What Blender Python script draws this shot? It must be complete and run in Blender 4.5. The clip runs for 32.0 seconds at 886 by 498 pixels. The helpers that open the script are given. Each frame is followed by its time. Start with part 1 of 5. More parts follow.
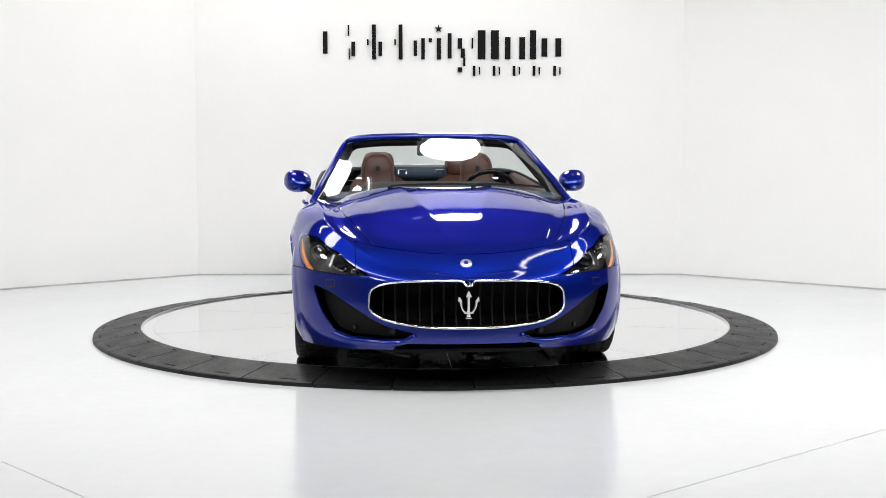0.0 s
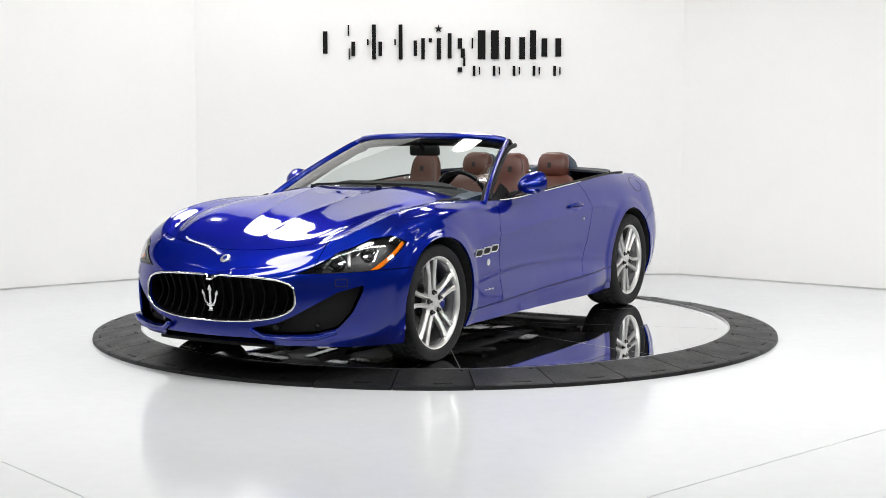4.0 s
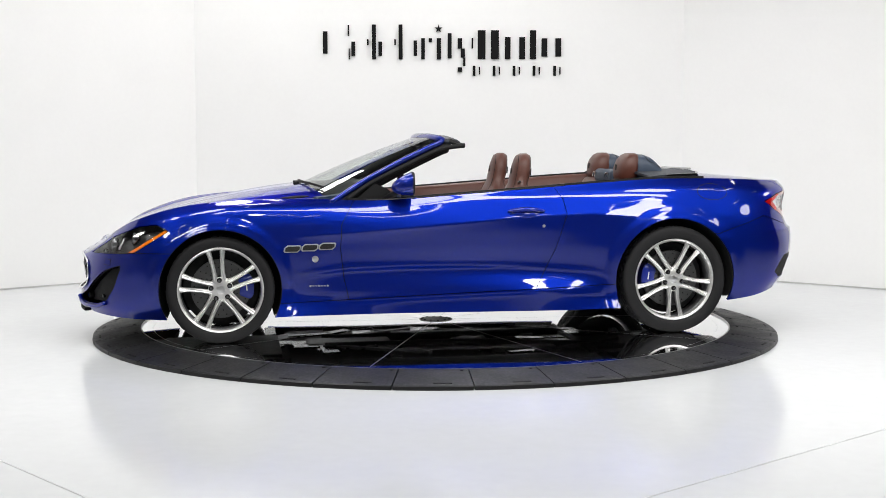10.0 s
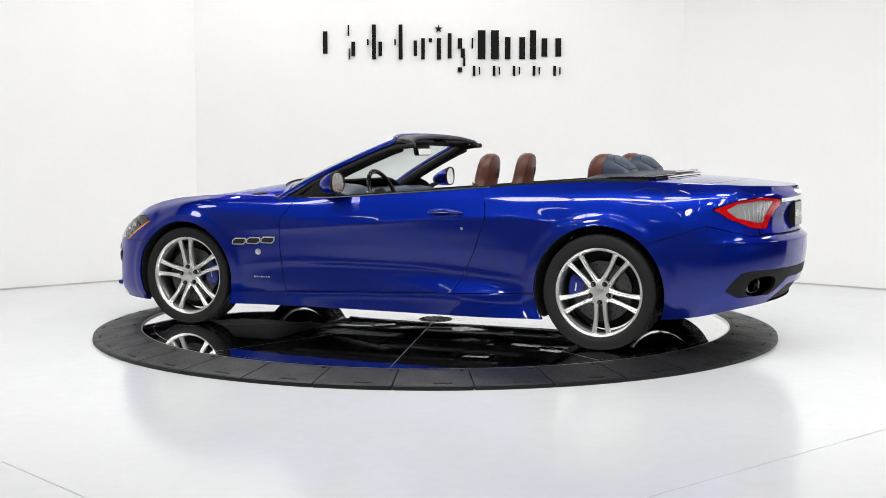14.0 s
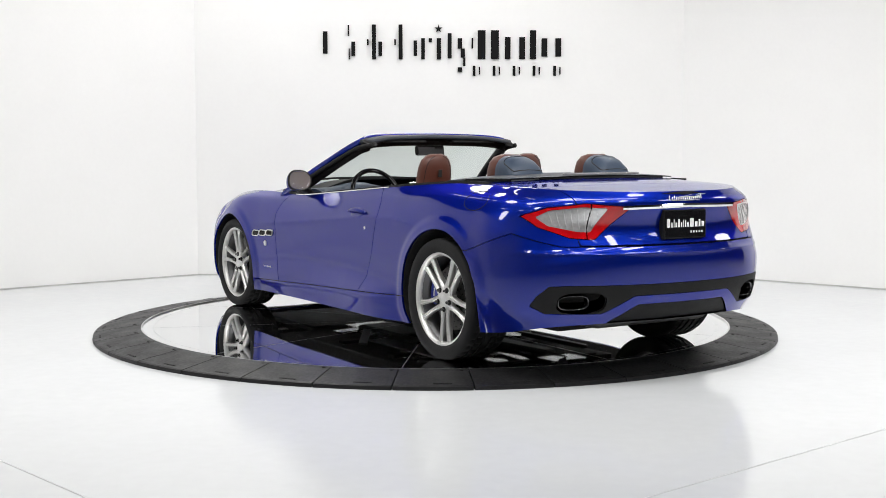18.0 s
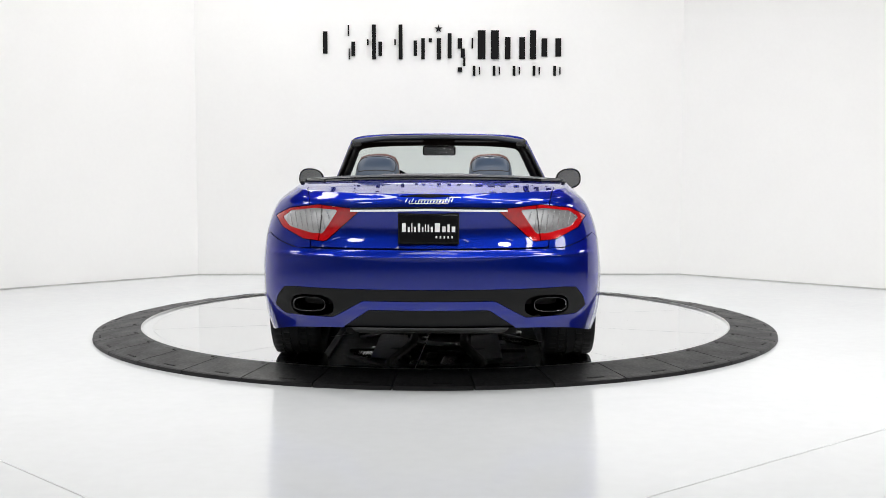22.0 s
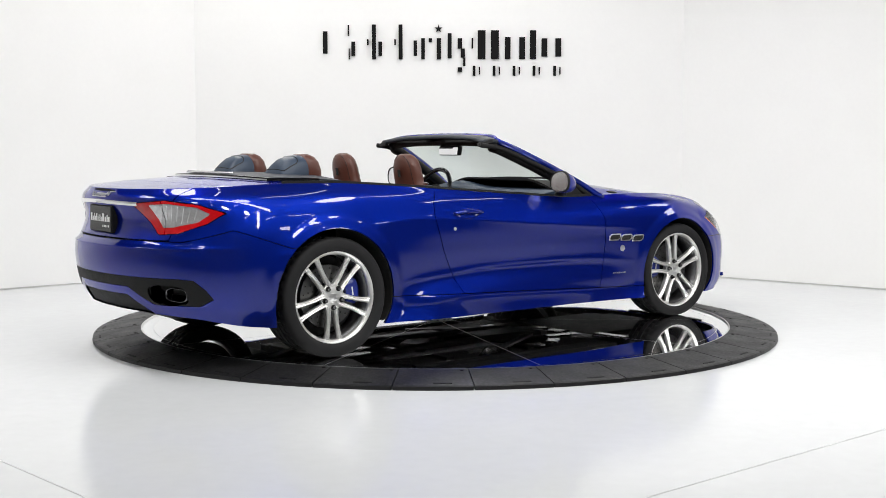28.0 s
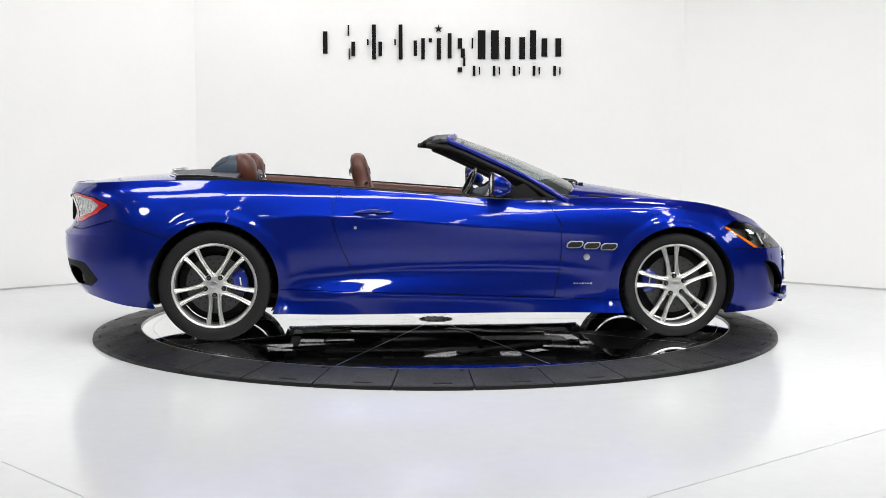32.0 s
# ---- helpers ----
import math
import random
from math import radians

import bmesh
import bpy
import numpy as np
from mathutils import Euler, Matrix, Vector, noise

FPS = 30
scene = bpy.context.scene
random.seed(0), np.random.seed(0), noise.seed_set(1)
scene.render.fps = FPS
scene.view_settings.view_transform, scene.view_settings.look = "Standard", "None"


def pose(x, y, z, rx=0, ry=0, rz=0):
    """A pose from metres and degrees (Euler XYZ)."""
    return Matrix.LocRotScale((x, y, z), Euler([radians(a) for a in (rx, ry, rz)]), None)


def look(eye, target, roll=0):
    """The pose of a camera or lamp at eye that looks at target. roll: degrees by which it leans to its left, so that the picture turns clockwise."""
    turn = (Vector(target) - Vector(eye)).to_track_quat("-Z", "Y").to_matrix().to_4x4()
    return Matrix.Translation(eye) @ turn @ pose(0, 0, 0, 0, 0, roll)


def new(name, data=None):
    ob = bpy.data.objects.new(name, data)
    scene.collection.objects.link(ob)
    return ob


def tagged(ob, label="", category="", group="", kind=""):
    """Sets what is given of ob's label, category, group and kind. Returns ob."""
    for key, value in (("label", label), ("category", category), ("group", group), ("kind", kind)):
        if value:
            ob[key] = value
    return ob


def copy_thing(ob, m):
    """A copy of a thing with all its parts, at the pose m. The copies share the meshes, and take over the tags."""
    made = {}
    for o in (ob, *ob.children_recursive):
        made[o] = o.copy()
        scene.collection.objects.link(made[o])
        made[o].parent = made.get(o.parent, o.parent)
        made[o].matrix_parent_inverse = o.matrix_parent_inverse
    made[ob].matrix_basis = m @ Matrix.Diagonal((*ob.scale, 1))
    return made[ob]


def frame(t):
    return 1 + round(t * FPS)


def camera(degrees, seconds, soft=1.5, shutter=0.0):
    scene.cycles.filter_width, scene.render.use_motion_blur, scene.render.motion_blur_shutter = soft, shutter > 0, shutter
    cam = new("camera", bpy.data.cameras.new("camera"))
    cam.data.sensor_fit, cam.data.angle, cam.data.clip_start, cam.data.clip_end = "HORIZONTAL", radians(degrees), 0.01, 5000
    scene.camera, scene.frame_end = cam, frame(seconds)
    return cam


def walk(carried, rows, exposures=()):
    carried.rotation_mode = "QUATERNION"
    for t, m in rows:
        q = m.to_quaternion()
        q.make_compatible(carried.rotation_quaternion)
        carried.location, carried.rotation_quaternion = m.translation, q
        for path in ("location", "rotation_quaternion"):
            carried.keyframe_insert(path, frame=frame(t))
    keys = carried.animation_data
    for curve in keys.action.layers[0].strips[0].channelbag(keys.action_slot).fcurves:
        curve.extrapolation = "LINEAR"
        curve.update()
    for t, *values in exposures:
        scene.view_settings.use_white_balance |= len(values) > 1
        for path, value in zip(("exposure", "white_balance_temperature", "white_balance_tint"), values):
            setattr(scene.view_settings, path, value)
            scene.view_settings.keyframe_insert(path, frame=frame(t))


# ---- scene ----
# Camera: fixed on a tripod in front of the turntable
FLOOR_Z = -0.051
EYE = (0.0000, -8.8245, 1.2310)
AIM = (0.0514, -0.0048, 0.5004)
cam = camera(39.03, 32.0, soft=0.2)
walk(cam, [(0.0, look(EYE, AIM)), (32.0, look(EYE, AIM))])

# ---- light ----
world = bpy.data.worlds.new("studio_world")
world.use_nodes = True
world.node_tree.nodes["Background"].inputs[0].default_value = (0.9, 0.95, 1.0, 1)
world.node_tree.nodes["Background"].inputs[1].default_value = 0.0
scene.world = world


def softbox(x, y, z, sx, sy, power, target=None, tint=(1.0, 0.985, 0.96), shape="ELLIPSE"):
    data = bpy.data.lights.new("softbox_light", "AREA")
    data.shape, data.size, data.size_y, data.energy, data.color = shape, sx, sy, power, tint
    ob = new("softbox_light", data)
    ob.matrix_world = look((x, y, z), target or (x, y + .001, 0))
    return ob


# octagonal softboxes under the ceiling: centre, width, depth, watts, aim
LAMPS = [(0.28, 3.0, 4.05, 0.88, 0.8, 48, (0.1, 0, .9)), (-2.25, 2.9, 4.05, 0.9, 0.9, 42, (0, 0, .9)), (2.4, 1.9, 4.2, 0.9, 0.9, 42, (0, 0, .9)),
         (-2.6, -0.8, 4.3, 1.0, 1.4, 62, None), (2.9, -1.9, 4.3, 0.9, 1.1, 55, None), (0.5, -2.7, 4.3, 1.1, 0.8, 46, None), (-2.1, -3.0, 4.3, 0.9, 0.9, 44, None),
         (-1.6, 1.6, 4.3, 0.7, 0.7, 24, None), (0.2, -6.2, 4.2, 0.8, 0.8, 60, (0, 0, .8)),
         (-3.1, -5.8, 4.0, 0.8, 0.8, 50, (0, 0, .7)), (-5.2, -1.9, 3.6, 1.1, 1.0, 50, (0, 0, .7)),
         (2.4, -5.3, 4.2, 0.6, 0.6, 44, (0, 0, .7)), (6.0, -3.8, 3.2, 1.3, 1.0, 52, (0, 0, .7)), (6.7, 0.0, 3.2, 1.4, 0.9, 48, (0, 0, .7))]
for x, y, z, sx, sy, watts, aim in LAMPS:
    softbox(x, y, z, sx, sy, watts * .76, aim)
# two unseen fill lights without fixtures, high up, added to brighten the white walls
softbox(0.8, -3.4, 4.6, 6.0, 0.5, 176, target=(0.8, 3.5, 1.9), shape="RECTANGLE")
softbox(4.0, -5.0, 4.6, 0.6, 3.0, 120, target=(5.5, 0.5, 1.6), shape="RECTANGLE")
scene.view_settings.exposure = 0.0

# ---- materials ----
def material(name, base, rough=0.5, metal=0.0, coat=0.0, noise_scale=0.0, vary=0.0, bump=0.0, spec=0.5, alpha=1.0, emit=None, transmission=0.0, ior=1.45):
    m = bpy.data.materials.new(name)
    m.use_nodes = True
    nt = m.node_tree
    b = nt.nodes["Principled BSDF"]
    b.inputs["Base Color"].default_value = (*base, 1)
    b.inputs["Roughness"].default_value = rough
    b.inputs["Metallic"].default_value = metal
    b.inputs["Coat Weight"].default_value = coat
    b.inputs["Coat Roughness"].default_value = 0.02
    b.inputs["Specular IOR Level"].default_value = spec
    b.inputs["Transmission Weight"].default_value = transmission
    b.inputs["IOR"].default_value = ior
    if emit:
        b.inputs["Emission Color"].default_value = (*emit[0], 1)
        b.inputs["Emission Strength"].default_value = emit[1]
    if noise_scale:
        co = nt.nodes.new("ShaderNodeTexCoord")
        n1 = nt.nodes.new("ShaderNodeTexNoise")
        n1.inputs["Scale"].default_value, n1.inputs["Detail"].default_value = noise_scale, 6
        n2 = nt.nodes.new("ShaderNodeTexNoise")
        n2.inputs["Scale"].default_value, n2.inputs["Detail"].default_value = noise_scale / 12, 3
        nt.links.new(co.outputs["Object"], n1.inputs["Vector"])
        nt.links.new(co.outputs["Object"], n2.inputs["Vector"])
        add = nt.nodes.new("ShaderNodeMath")
        add.operation = "ADD"
        nt.links.new(n1.outputs["Fac"], add.inputs[0])
        nt.links.new(n2.outputs["Fac"], add.inputs[1])
        if vary:
            ramp = nt.nodes.new("ShaderNodeMapRange")
            ramp.inputs["From Min"].default_value, ramp.inputs["From Max"].default_value = 0.6, 1.4
            ramp.inputs["To Min"].default_value, ramp.inputs["To Max"].default_value = 1 - vary, 1 + vary
            nt.links.new(add.outputs[0], ramp.inputs["Value"])
            mix = nt.nodes.new("ShaderNodeVectorMath")
            mix.operation = "SCALE"
            mix.inputs[0].default_value = base
            nt.links.new(ramp.outputs[0], mix.inputs["Scale"])
            nt.links.new(mix.outputs[0], b.inputs["Base Color"])
            rr = nt.nodes.new("ShaderNodeMapRange")
            rr.inputs["From Min"].default_value, rr.inputs["From Max"].default_value = 0.6, 1.4
            rr.inputs["To Min"].default_value, rr.inputs["To Max"].default_value = rough * (1 - vary), min(1, rough * (1 + vary))
            nt.links.new(add.outputs[0], rr.inputs["Value"])
            nt.links.new(rr.outputs[0], b.inputs["Roughness"])
        if bump:
            bp = nt.nodes.new("ShaderNodeBump")
            bp.inputs["Strength"].default_value, bp.inputs["Distance"].default_value = bump, 0.002
            nt.links.new(n1.outputs["Fac"], bp.inputs["Height"])
            nt.links.new(bp.outputs[0], b.inputs["Normal"])
    return m


PAINT = material("blue_pearl_paint", (0.0022, 0.0145, 0.235), rough=0.41, metal=0.90, spec=0.3, coat=1.0, noise_scale=900, vary=0.06)
PAINT.node_tree.nodes["Principled BSDF"].inputs["Coat IOR"].default_value = 1.5
PAINT.node_tree.nodes["Principled BSDF"].inputs["Specular Tint"].default_value = (0.02, 0.08, 0.8, 1)
WALL = material("white_wall_paint", (0.86, 0.86, 0.855), rough=0.6, noise_scale=30, vary=0.012, bump=0.03)
FLOOR = material("white_epoxy_floor", (0.68, 0.70, 0.715), rough=0.13, noise_scale=14, vary=0.03, bump=0.012)
CEIL = material("dark_ceiling", (0.05, 0.05, 0.055), rough=0.8, noise_scale=8, vary=0.1)
STEEL_DARK = material("dark_ceiling_steel", (0.05, 0.05, 0.055), rough=0.6, noise_scale=20, vary=0.1)
PANEL_WHITE = material("ceiling_panel_white", (0.7, 0.7, 0.7), rough=0.7, noise_scale=20, vary=0.03)
RAMP = material("black_rubber_ramp", (0.008, 0.008, 0.009), rough=0.5, spec=0.4, noise_scale=60, vary=0.25, bump=0.15)
MIRROR = material("mirror_floor_tile", (0.86, 0.87, 0.88), rough=0.03, metal=1.0, noise_scale=25, vary=0.015)
TRIM_SILVER = material("brushed_aluminium", (0.72, 0.72, 0.72), rough=0.3, metal=1.0, noise_scale=120, vary=0.08)
CHROME = material("chrome", (0.88, 0.88, 0.89), rough=0.06, metal=1.0)
MIRRORGLASS = material("door_mirror_glass", (0.80, 0.81, 0.82), rough=0.22, metal=1.0)
RIM = material("silver_alloy", (0.68, 0.68, 0.67), rough=0.42, metal=0.90, coat=0.3, noise_scale=300, vary=0.04)
RUBBER = material("tyre_rubber", (0.014, 0.014, 0.015), rough=0.68, spec=0.25, noise_scale=90, vary=0.2, bump=0.15)
BLACK = material("black_plastic", (0.0060, 0.0060, 0.0065), rough=0.62, spec=0.3, noise_scale=200, vary=0.15, bump=0.1)
GLOSSBLACK = material("gloss_black", (0.006, 0.006, 0.007), rough=0.08)
GRILLEBLACK = material("grille_black", (0.003, 0.003, 0.003), rough=0.6, spec=0.12, noise_scale=60, vary=0.2)
UNDER = material("matt_black_underbody", (0.012, 0.012, 0.012), rough=0.8, noise_scale=30, vary=0.3)
LEATHER = material("brown_leather", (0.082, 0.026, 0.017), rough=0.42, noise_scale=160, vary=0.14, bump=0.25)
NAVY = material("navy_leather", (0.022, 0.038, 0.068), rough=0.45, noise_scale=160, vary=0.12, bump=0.25)
CANVAS = material("dark_navy_cover", (0.018, 0.022, 0.032), rough=0.55, noise_scale=250, vary=0.15, bump=0.3)
CARPET = material("dark_carpet", (0.02, 0.018, 0.018), rough=0.95, noise_scale=300, vary=0.3, bump=0.4)
RED = material("red_lens", (0.44, 0.003, 0.006), rough=0.12, coat=1.0, spec=0.3, noise_scale=30, vary=0.30)
ORANGE = material("amber_lens", (0.9, 0.22, 0.01), rough=0.08, coat=1.0)
CLEARLENS = material("silver_lamp_lens", (0.66, 0.66, 0.67), rough=0.2, metal=0.7, coat=1.0, noise_scale=60, vary=0.22)
DARKCHROME = material("dark_chrome", (0.16, 0.16, 0.165), rough=0.15, metal=1.0)
BARREL = material("dark_rim_barrel", (0.12, 0.12, 0.125), rough=0.4, metal=0.7)
BLUECAL = material("blue_caliper_paint", (0.006, 0.02, 0.24), rough=0.3, coat=0.6)
PIPE = material("dull_pipe_steel", (0.10, 0.10, 0.10), rough=0.5, metal=0.8, noise_scale=30, vary=0.3)
IRON = material("brake_disc_steel", (0.11, 0.11, 0.11), rough=0.32, metal=1.0, noise_scale=80, vary=0.1)
CURTAIN = material("dark_grey_wall", (0.045, 0.045, 0.048), rough=0.8, noise_scale=6, vary=0.15)
LAMPBODY = material("grey_lamp_housing", (0.09, 0.09, 0.092), rough=0.3, metal=0.6, noise_scale=120, vary=0.15)
HUBCAP = material("pale_cap", (0.55, 0.53, 0.48), rough=0.4, metal=0.3, noise_scale=40, vary=0.08)
GREYWALL = material("grey_wall_paint", (0.42, 0.42, 0.425), rough=0.8, noise_scale=6, vary=0.1)
SIGN = material("black_sign_vinyl", (0.006, 0.006, 0.0065), rough=0.7, spec=0.15)
LETTER = material("white_letter", (0.8, 0.8, 0.8), rough=0.4)


def glass(name, tint, gloss=0.07):
    m = bpy.data.materials.new(name)
    m.use_nodes = True
    nt = m.node_tree
    nt.nodes.remove(nt.nodes["Principled BSDF"])
    out = nt.nodes["Material Output"]
    tr = nt.nodes.new("ShaderNodeBsdfTransparent")
    tr.inputs[0].default_value = (*tint, 1)
    gl = nt.nodes.new("ShaderNodeBsdfGlossy")
    gl.inputs["Roughness"].default_value = 0.01
    lw = nt.nodes.new("ShaderNodeLayerWeight")
    lw.inputs["Blend"].default_value = 0.5
    pw = nt.nodes.new("ShaderNodeMath")
    pw.operation, pw.inputs[1].default_value = "POWER", 5.0
    nt.links.new(lw.outputs["Facing"], pw.inputs[0])
    fr = nt.nodes.new("ShaderNodeMath")
    fr.operation, fr.inputs[1].default_value, fr.inputs[2].default_value = "MULTIPLY_ADD", 1 - gloss, gloss
    nt.links.new(pw.outputs[0], fr.inputs[0])
    mix = nt.nodes.new("ShaderNodeMixShader")
    nt.links.new(fr.outputs[0], mix.inputs[0])
    nt.links.new(tr.outputs[0], mix.inputs[1])
    nt.links.new(gl.outputs[0], mix.inputs[2])
    nt.links.new(mix.outputs[0], out.inputs[0])
    return m


GLASS = glass("windscreen_glass", (0.80, 0.86, 0.84))
LAMPGLASS = glass("headlamp_glass", (0.93, 0.94, 0.95), 0.12)


# ---- mesh helpers ----
def link_mesh(name, verts, faces, mat, parent=None, normals=None, smooth=True, label=""):
    me = bpy.data.meshes.new(name)
    me.from_pydata([tuple(v) for v in verts], [], [tuple(f) for f in faces])
    me.materials.append(mat)
    if smooth:
        me.polygons.foreach_set("use_smooth", [True] * len(me.polygons))
    if normals is not None:
        me.normals_split_custom_set_from_vertices([tuple(n) for n in normals])
    ob = new(name, me)
    if parent:
        ob.parent = parent
    if label:
        ob["label"] = label
    return ob


def part(name, bm, mat, parent, label="", smooth=False, angle=None):
    """Links a bmesh as one mesh object under a thing or part."""
    me = bpy.data.meshes.new(name)
    bmesh.ops.recalc_face_normals(bm, faces=bm.faces)
    bm.to_mesh(me)
    bm.free()
    me.materials.append(mat)
    if smooth or angle:
        me.polygons.foreach_set("use_smooth", [True] * len(me.polygons))
    if angle:
        me.set_sharp_from_angle(angle=radians(angle))
    ob = new(name, me)
    if parent:
        ob.parent = parent
    if label:
        ob["label"] = label
    return ob


def box_bm(sx, sy, sz, m=Matrix(), bevel=0.0, seg=2):
    bm = bmesh.new()
    bmesh.ops.create_cube(bm, size=1, matrix=Matrix.Diagonal((sx, sy, sz, 1)))
    if bevel:
        bmesh.ops.bevel(bm, geom=list(bm.edges), offset=bevel, segments=seg, affect="EDGES", profile=0.5)
    bm.transform(m)
    return bm


def cyl_bm(r, h, m=Matrix(), seg=32, r2=None, bevel=0.0):
    bm = bmesh.new()
    bmesh.ops.create_cone(bm, cap_ends=True, segments=seg, radius1=r, radius2=r if r2 is None else r2, depth=h)
    if bevel:
        es = [e for e in bm.edges if abs(e.verts[0].co.z - e.verts[1].co.z) < 1e-6]
        bmesh.ops.bevel(bm, geom=es, offset=bevel, segments=2, affect="EDGES", profile=0.5)
    bm.transform(m)
    return bm


def join_bm(*bms):
    out = bmesh.new()
    for b in bms:
        me = bpy.data.meshes.new("tmp")
        b.to_mesh(me)
        out.from_mesh(me)
        b.free()
        bpy.data.meshes.remove(me)
    return out


def lathe_bm(profile, seg=64, axis="X"):
    """Revolves (radius, offset) pairs round the x axis; a closed profile."""
    bm = bmesh.new()
    rings = []
    for k in range(seg):
        a = 2 * math.pi * k / seg
        c, s = math.cos(a), math.sin(a)
        rings.append([bm.verts.new((o, r * c, r * s)) for r, o in profile])
    n = len(profile)
    for k in range(seg):
        A, B = rings[k], rings[(k + 1) % seg]
        for i in range(n):
            j = (i + 1) % n
            bm.faces.new((A[i], A[j], B[j], B[i]))
    return bm


def sweep_bm(path, section, closed=False, up=(0, 0, 1), scale=None):
    """Sweeps a 2D section (list of (a, b): a sideways, b along up) along a path of points."""
    bm = bmesh.new()
    P = [Vector(p) for p in path]
    n = len(P)
    U = Vector(up)
    rings = []
    for i in range(n):
        a = P[(i - 1) % n] if closed or i > 0 else P[i]
        b = P[(i + 1) % n] if closed or i < n - 1 else P[i]
        t = (b - a).normalized()
        side = t.cross(U)
        if side.length < 1e-5:
            side = Vector((1, 0, 0))
        side.normalize()
        u = side.cross(t).normalized()
        k = scale[i] if scale else 1.0
        rings.append([bm.verts.new(P[i] + side * (p[0] * k) + u * (p[1] * k)) for p in section])
    m = len(section)
    for i in range(n if closed else n - 1):
        A, B = rings[i], rings[(i + 1) % n]
        for j in range(m):
            q = (j + 1) % m
            bm.faces.new((A[j], A[q], B[q], B[j]))
    if not closed:
        bm.faces.new(rings[0])
        bm.faces.new(rings[-1][::-1])
    return bm


def ring_section(rx, ry, n=10):
    return [(rx * math.cos(2 * math.pi * k / n), ry * math.sin(2 * math.pi * k / n)) for k in range(n)]


def prism_bm(outline, depth, m=Matrix(), bevel=0.0):
    """A flat outline (x, y) extruded by depth in +z."""
    bm = bmesh.new()
    lo = [bm.verts.new((p[0], p[1], 0)) for p in outline]
    hi = [bm.verts.new((p[0], p[1], depth)) for p in outline]
    n = len(outline)
    bm.faces.new(lo[::-1])
    top = bm.faces.new(hi)
    for i in range(n):
        j = (i + 1) % n
        bm.faces.new((lo[i], lo[j], hi[j], hi[i]))
    if bevel:
        bmesh.ops.bevel(bm, geom=list(top.edges), offset=bevel, segments=2, affect="EDGES", profile=0.5)
    bm.transform(m)
    return bm


def mirror_x(bm):
    bm.transform(Matrix.Diagonal((-1, 1, 1, 1)))
    bmesh.ops.reverse_faces(bm, faces=bm.faces)
    return bm


def smooth_curve(keys, n):
    """A Catmull-Rom curve through key points, n points per interval."""
    K = [Vector(k) for k in keys]
    out = []
    for i in range(len(K) - 1):
        p0, p1, p2, p3 = K[max(i - 1, 0)], K[i], K[i + 1], K[min(i + 2, len(K) - 1)]
        for j in range(n):
            t = j / n
            out.append(0.5 * ((2 * p1) + (p2 - p0) * t + (2 * p0 - 5 * p1 + 4 * p2 - p3) * t * t + (3 * p1 - p0 - 3 * p2 + p3) * t ** 3))
    out.append(K[-1])
    return out


def hermite(xs, ys, q):
    """Smooth interpolation of ys over rising xs at q."""
    xs, ys, q = np.asarray(xs, float), np.asarray(ys, float), np.asarray(q, float)
    h = np.diff(xs)
    dl = np.diff(ys) / h
    m = np.empty_like(ys)
    m[0], m[-1] = dl[0], dl[-1]
    m[1:-1] = (dl[:-1] * h[1:] + dl[1:] * h[:-1]) / (h[:-1] + h[1:])
    i = np.clip(np.searchsorted(xs, q, side="right") - 1, 0, len(xs) - 2)
    t = (q - xs[i]) / h[i]
    return ((2 * t ** 3 - 3 * t ** 2 + 1) * ys[i] + (t ** 3 - 2 * t ** 2 + t) * h[i] * m[i]
            + (-2 * t ** 3 + 3 * t ** 2) * ys[i + 1] + (t ** 3 - t ** 2) * h[i] * m[i + 1])


# ---- room ----
BACK_Y, BACK_L, BACK_R = 3.55, -2.36, 2.43
TOP, WALL_TOP = 5.2, 3.5
ANG = radians(40)


def wall(name, a, b, label, mat=WALL, top=WALL_TOP):
    """An upright wall from a to b in plan, 0.15 m thick, thickness away from the room."""
    a, b = Vector(a), Vector(b)
    t = (b - a).normalized()
    nrm = Vector((t.y, -t.x))
    q = [a, b, b - nrm * 0.15, a - nrm * 0.15]
    bm = prism_bm([tuple(p) for p in q], top - FLOOR_Z, Matrix.Translation((0, 0, FLOOR_Z)))
    return tagged(part(name, bm, mat, None), label, "wall", kind="structure")


LW = (BACK_L - 8.2 * math.cos(ANG), BACK_Y - 8.2 * math.sin(ANG))
RW = (BACK_R + 4.7 * math.cos(ANG), BACK_Y - 4.7 * math.sin(ANG))
wall("wall_back", (BACK_L, BACK_Y), (BACK_R, BACK_Y), "plain white painted studio back wall")
wall("wall_left", LW, (BACK_L, BACK_Y), "plain white painted angled studio wall")
wall("wall_right", (BACK_R, BACK_Y), RW, "plain white painted angled studio wall")
wall("wall_front", (9.0, -13.0), (-9.0, -13.0), "grey wall behind the camera", GREYWALL, TOP)
wall("wall_hall_back", (-9.0, 7.5), (9.0, 7.5), "dark hall wall behind the studio", CURTAIN, TOP)
wall("wall_hall_left", (-9.0, -13.0), (-9.0, 7.5), "white painted hall side wall", WALL, TOP)
wall("wall_hall_right", (9.0, 7.5), (9.0, -13.0), "dark hall side wall", CURTAIN, TOP)
tagged(part("floor", box_bm(24, 24, 0.1, Matrix.Translation((0, -4, FLOOR_Z - 0.05))), FLOOR, None), "glossy white epoxy studio floor", "floor", kind="structure")
tagged(part("ceiling", box_bm(24, 24, 0.1, Matrix.Translation((0, -4, TOP + 0.05))), CEIL, None), "dark open studio ceiling", "ceiling", kind="structure")

